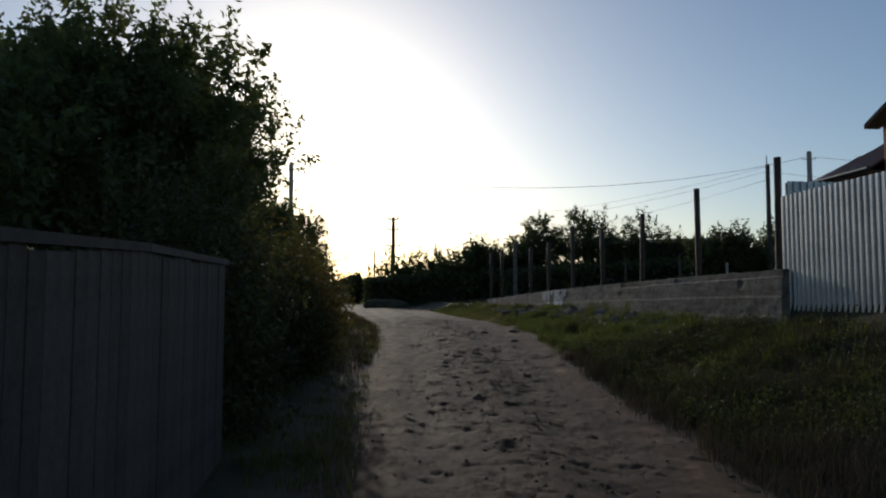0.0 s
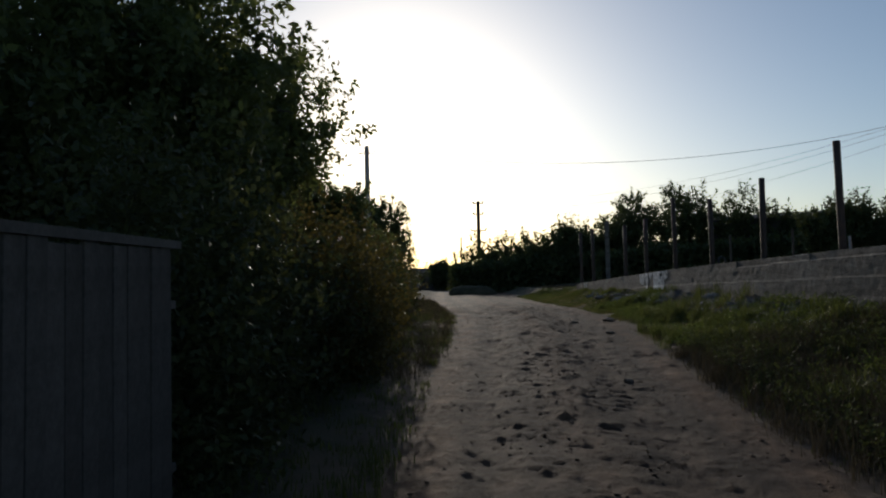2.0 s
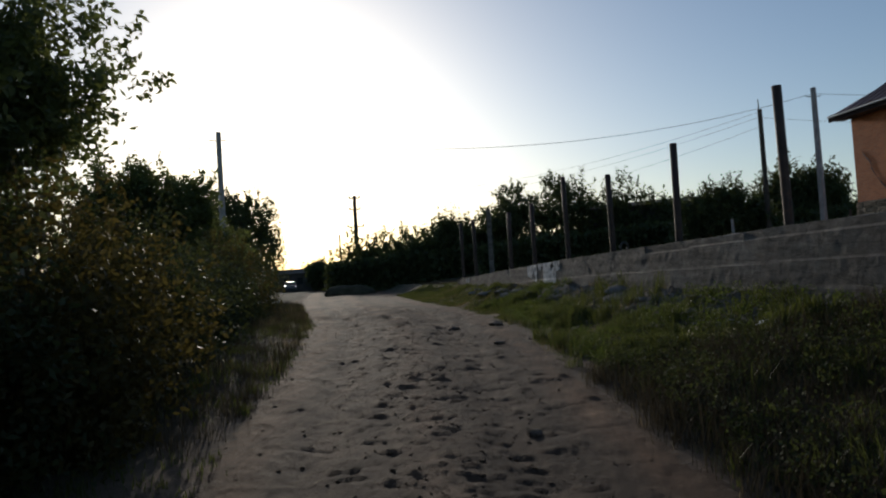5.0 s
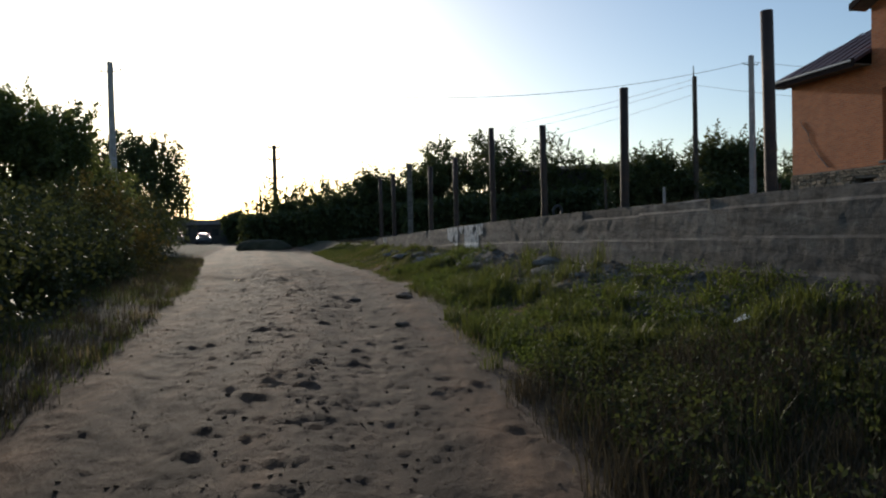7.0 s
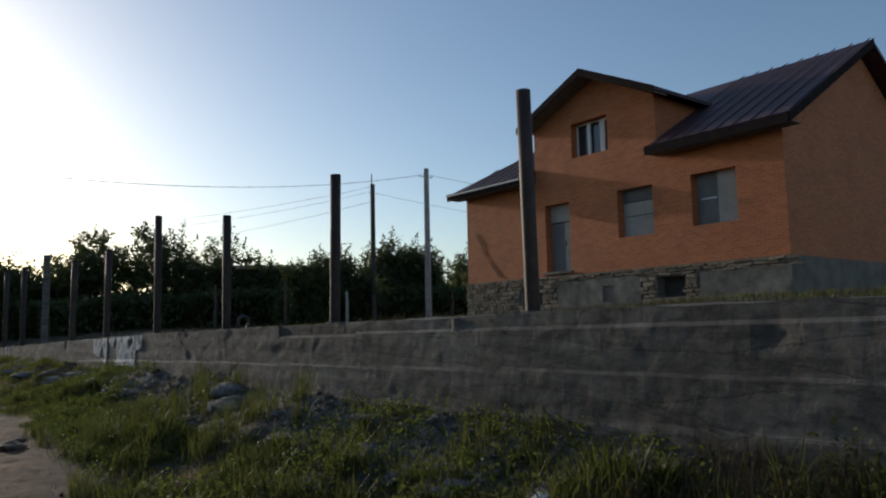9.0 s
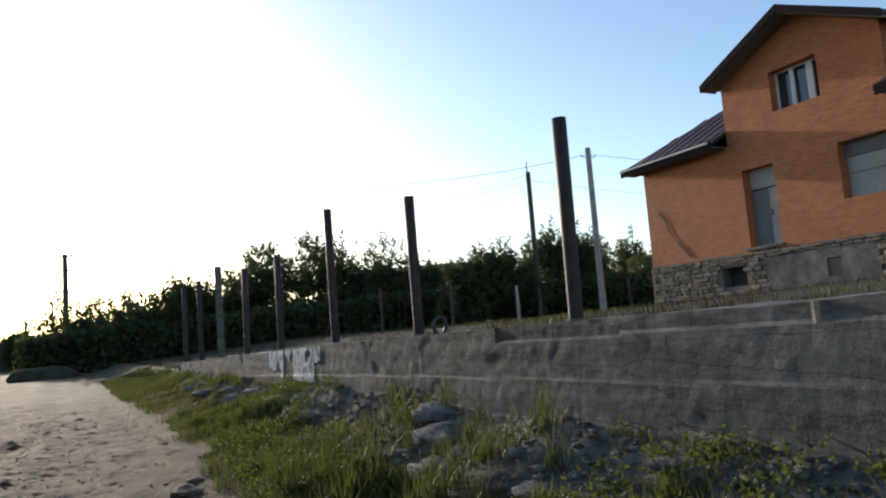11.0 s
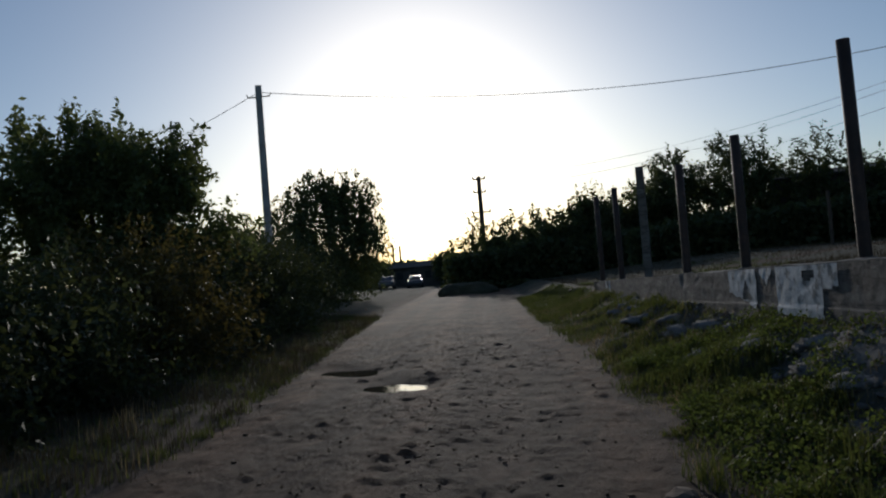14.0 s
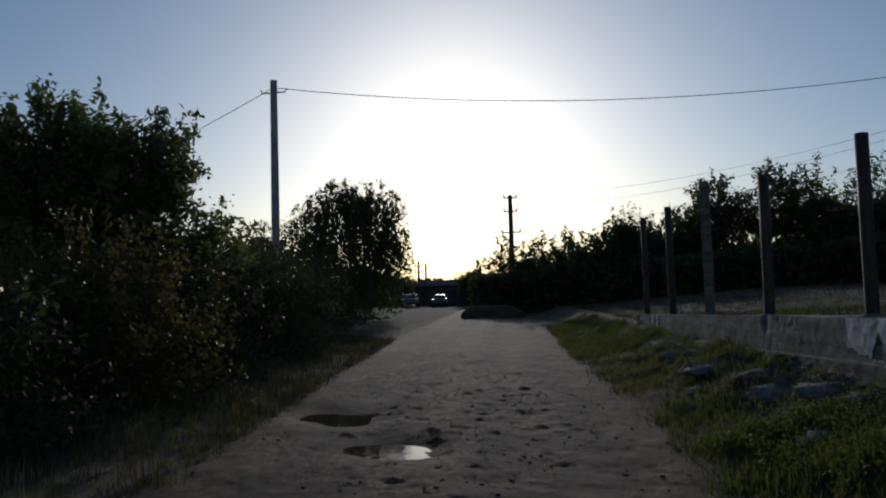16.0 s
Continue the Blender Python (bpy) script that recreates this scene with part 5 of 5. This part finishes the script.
# ---- paint on the wall ----
def painted(y0, y1, inside, label):
    """White paint on the wall's face where inside(s, f) holds; s runs towards the start, f from the bottom up."""
    verts, faces = [], []
    ns, nf = 48, 20
    def face_at(i, k):
        y = y0 + (y1 - y0) * i / ns
        top = float(wall_top(y)) - 0.015
        z = 0.82 + (top - 0.82) * k / nf
        return wall_point(y, float(wall_face(np.array([y]), np.array([z]))[0]) + 0.012, z)
    index = {}
    def vert(i, k):
        if (i, k) not in index:
            index[(i, k)] = len(verts)
            verts.append(face_at(i, k))
        return index[(i, k)]
    for i in range(ns):
        for k in range(nf):
            s, f = (i + 0.5) / ns, (k + 0.5) / nf
            ragged = 0.03 * float(waves(s * 20, f * 6, 41, 1.0, 2))
            if inside(s + ragged * 0.4, f + ragged * 1.5):
                faces.append((vert(i, k), vert(i + 1, k), vert(i + 1, k + 1), vert(i, k + 1)))
    if not faces:
        return
    ob = new("graffiti", mesh_of("graffiti", verts, faces, WHITE_PAINT))
    tagged(ob, label, "graffiti")


def first_letter(s, f):
    """A slanted letter with a dark wedge in it."""
    s *= 0.3
    return f > 0.42 - 1.2 * s and not (abs(s - 0.19) < 0.05 * (0.75 - f) / 0.5 and 0.25 < f < 0.75)


def last_letter(s, f):
    s = 0.52 + 0.41 * s
    return not (0.72 < s < 0.79 and 0.74 < f < 0.9) and not (s > 0.84 and f < 0.55)


painted(20.9, 19.91, first_letter, "large flaking white painted letter on concrete")
painted(19.8, 19.4, lambda s, f: f > 0.62 and f - 0.62 > abs(s - 0.5) * 0.6, "small white paint mark between painted letters")
painted(19.29, 17.85, last_letter, "broad flaking white painted letter on concrete")
painted(30.9, 30.6, lambda s, f: f > 0.3, "small white paint mark at the far end of the wall")
painted(30.4, 30.18, lambda s, f: True, "small white paint mark at the far end of the wall")


# ---- stones, clods, spilled concrete ----
def lump(rng, size, flat=0.6, cuts=2, crag=0.0):
    bm = bmesh.new()
    bmesh.ops.create_icosphere(bm, subdivisions=cuts, radius=1)
    a = Vector((rng.uniform(0, 9), rng.uniform(0, 9), rng.uniform(0, 9)))
    for v in bm.verts:
        k = 1 + 0.45 * noise.noise(v.co * 1.1 + a) + 0.2 * noise.noise(v.co * 2.7 + a) + crag * noise.noise(v.co * 5.5 + a) + 0.5 * crag * noise.noise(v.co * 11 + a)
        v.co = Vector((v.co.x * k * size[0], v.co.y * k * size[1], v.co.z * k * size[2] * flat))
    return bm


def build_spills():
    rng = random.Random(17)
    spots = [(wall_line(y) - rng.uniform(0.45, 1.25), y, rng.uniform(0.1, 0.21)) for y in np.linspace(7.6, 26.5, 30)]
    for x, y, r in spots:
        bm = lump(rng, (r * rng.uniform(1.0, 1.4), r * rng.uniform(1.3, 2.0), r * 0.7), 0.75, 3, 0.3)
        ob = part("concrete_lump", bm, RUBBLE, smooth=True)
        ob.location = (x, y, height(x, y) - r * 0.22)
        ob.rotation_euler = (rng.uniform(-0.12, 0.12), rng.uniform(-0.12, 0.12), rng.uniform(0, 6))
        tagged(ob, "grey weathered lump of spilled concrete by the wall", "rubble", "spilled concrete at the wall's foot")
    for n, (x, y, r) in enumerate(((-1.3, 13.65, 0.15), (-0.88, 10.4, 0.09), (-2.12, 13.4, 0.1), (0.0, 4.7, 0.07), (-1.34, 14.4, 0.1))):
        ob = part("stone", lump(rng, (r, r * 1.3, r * 0.7), 0.7, 2), CLOD)
        ob.location = (x, y, height(x, y) + r * 0.1)
        tagged(ob, "brown stone lying on the dirt road", "stone", "stones on the road")


build_spills()


def scatter(name, xs, ys, sizes, material, label, category, seed):
    """Many small lumps in one mesh."""
    rng = np.random.RandomState(seed)
    bm = bmesh.new()
    bmesh.ops.create_icosphere(bm, subdivisions=1, radius=1)
    bm.verts.ensure_lookup_table()
    base = np.array([v.co[:] for v in bm.verts])
    tri = np.array([[v.index for v in f.verts] for f in bm.faces])
    bm.free()
    n, k = len(xs), len(base)
    V = base[None] * (1 + 0.3 * rng.normal(size=(n, k, 1)).clip(-1.5, 1.5))
    V = V * (sizes[:, None, None] * rng.uniform(0.6, 1.4, (n, 1, 3))) * np.array([1, 1, 0.45])
    V = V + np.stack([xs, ys, land(xs, ys) + sizes * 0.12], 1)[:, None]
    F = tri[None] + (np.arange(n) * k)[:, None, None]
    tagged(part(name, quad_mesh(name, V.reshape(-1, 3), F.reshape(-1, 3), material), material), label, category, kind="stuff")


rng = np.random.RandomState(400)
cy = rng.uniform(-5, 27, 6000)
cf = np.where(rng.uniform(0, 1, 6000) < 0.6, np.clip(rng.normal(0.55, 0.17, 6000), 0, 1), rng.uniform(0, 1, 6000))
cx = road_left(cy) + cf * (road_right(cy) - road_left(cy))
cs = 0.005 + 0.019 * rng.uniform(0, 1, 6000) ** 5
scatter("clods", cx, cy, cs, DIRT, "dry dirt clods and pebbles on the road", "clods", 401)
gy = rng.uniform(7, 24, 1500)
gx = wall_line(gy) - 0.25 - np.abs(rng.normal(0, 0.5, 1500))
scatter("rubble", gx, gy, 0.015 + 0.06 * rng.uniform(0, 1, 1500) ** 3, RUBBLE, "grey rubble and gravel at the wall's foot", "rubble", 402)


# ---- small things ----
def build_litter():
    bm = bmesh.new()
    pts = [(-0.09, -0.03), (0.02, -0.05), (0.1, 0.0), (0.04, 0.05), (-0.06, 0.03)]
    vs = [bm.verts.new((x, y, 0.04 + 0.25 * y + 0.03 * math.sin(20 * x))) for x, y in pts]
    f = bm.faces.new(vs)
    bmesh.ops.solidify(bm, geom=[f], thickness=0.003)
    ob = part("litter", bm, LITTER)
    ob.location = (2.55, 7.4, height(2.55, 7.4) + 0.08)
    tagged(ob, "scrap of pale litter in the grass", "litter")


build_litter()


def build_hoop():
    p = wall_point(14.45, -0.12)
    top = float(wall_top(14.45))
    pts = [(0.08 * math.cos(t), 0.045 * math.cos(t), 0.11 + 0.1 * math.sin(t)) for t in np.linspace(-1.3, 4.4, 26)]
    ob = part("wire_hoop", tube(bmesh.new(), pts, [0.024] * 26, 8), IRON, smooth=True)
    ob.location = (p.x, p.y, top - 0.02)
    tagged(ob, "black hoop of bent pipe standing on the wall", "wire")


build_hoop()


def build_stakes():
    for x, y, h, r, grey in ((8.3, 37.0, 1.55, 0.075, True), (2.8, 43.7, 2.3, 0.07, False), (6.1, 41.3, 2.3, 0.07, False), (15.1, 40.8, 1.8, 0.07, False)):
        z = height(x, y)
        ob = part("stake", tube(bmesh.new(), [(0, 0, -0.3), (0.01, 0, h * 0.5), (0.0, 0.02, h)], [r, r, r * 0.9], 8), POLE_CONCRETE if grey else POLE_WOOD)
        ob.location = (x, y, z)
        tagged(ob, "short grey concrete stake in rough grass" if grey else "dark wooden stake in rough grass", "stake", "stakes behind the wall")


build_stakes()


def build_barn(x, y, yaw, length, deep, wall_h, ridge_h, label):
    z = height(x, y)
    barn = empty("barn", Matrix.Translation((x, y, z)) @ Matrix.Rotation(yaw, 4, "Z"), label, "building", "far buildings")
    part("wall", boxed(-length / 2, length / 2, -deep / 2, deep / 2, -0.5, wall_h), BARN, barn)
    bm = bmesh.new()
    roof_slab(bm, [(-length / 2 - 0.4, -deep / 2 - 0.4, wall_h), (length / 2 + 0.4, -deep / 2 - 0.4, wall_h), (length / 2 + 0.4, 0, ridge_h), (-length / 2 - 0.4, 0, ridge_h)])
    roof_slab(bm, [(-length / 2 - 0.4, 0, ridge_h), (length / 2 + 0.4, 0, ridge_h), (length / 2 + 0.4, deep / 2 + 0.4, wall_h), (-length / 2 - 0.4, deep / 2 + 0.4, wall_h)])
    part("roof", bm, BARN, barn)
    for k in np.linspace(-length * 0.35, length * 0.35, 4):
        part("window", boxed(k - 0.4, k + 0.4, -deep / 2 - 0.03, -deep / 2 + 0.02, wall_h * 0.4, wall_h * 0.75), GLASS, barn)


build_barn(7.6, 69.5, -0.12, 11.0, 4.0, 5.0, 5.5, "long dark low barn behind the trees")
build_barn(-40.6, 100.5, 0.35, 8.0, 5.0, 2.6, 3.3, "distant low dark house at the road's end")
build_barn(-51.0, 96.0, 0.35, 9.0, 5.0, 2.6, 3.8, "distant low dark house behind shrubs")


def build_mound():
    rng = random.Random(5)
    ob = part("earth_mound", lump(rng, (2.0, 1.6, 1.0), 0.75, 3), SOIL, smooth=True)
    ob.location = (-18.6, 57.0, height(-18.6, 57.0) + 0.05)
    tagged(ob, "low dark mound of earth beside the road", "mound")


build_mound()


def build_car(x, y, yaw):
    car = empty("car", Matrix.Translation((x, y, height(x, y))) @ Matrix.Rotation(yaw, 4, "Z"), "dark grey parked car with glinting windscreen", "car", "parked cars")
    bm = prism(bmesh.new(), [(-2.0, 0.3), (2.0, 0.3), (2.1, 0.62), (1.95, 0.85), (0.9, 0.95), (-1.9, 0.98), (-2.08, 0.7)], -0.82, 0.82)
    bmesh.ops.bevel(bm, geom=list(bm.edges), offset=0.05, segments=1, affect="EDGES")
    part("body", bm, CAR_PAINT, car)
    bm = prism(bmesh.new(), [(0.95, 0.95), (0.25, 1.42), (-1.2, 1.45), (-1.85, 0.97)], -0.7, 0.7)
    bmesh.ops.bevel(bm, geom=list(bm.edges), offset=0.04, segments=1, affect="EDGES")
    part("cabin", bm, CAR_PAINT, car)
    bm = bmesh.new()
    bm.faces.new([bm.verts.new(v) for v in ((0.92, -0.6, 1.0), (0.92, 0.6, 1.0), (0.32, 0.56, 1.405), (0.32, -0.56, 1.405))])
    bmesh.ops.translate(bm, verts=bm.verts, vec=(0.02, 0, 0.014))
    part("windscreen", bm, GLASS, car)
    bm = bmesh.new()
    bm.faces.new([bm.verts.new(v) for v in ((1.0, -0.7, 0.96), (1.92, -0.7, 0.875), (1.92, 0.7, 0.875), (1.0, 0.7, 0.96))])
    bmesh.ops.translate(bm, verts=bm.verts, vec=(0, 0, 0.02))
    part("bonnet", bm, CAR_PAINT, car)
    for wx in (-1.25, 1.3):
        for wy in (-0.8, 0.8):
            wheel = part("wheel", tube(bmesh.new(), [(wx, wy - 0.1, 0.3), (wx, wy + 0.1, 0.3)], [0.3, 0.3], 14), TYRE, car)
            part("rim", tube(bmesh.new(), [(wx, wy - 0.104, 0.3), (wx, wy + 0.104, 0.3)], [0.18, 0.18], 10), IRON, wheel)


build_car(-38.4, 85.2, -1.2)
build_car(-36.8, 89.6, -1.2)
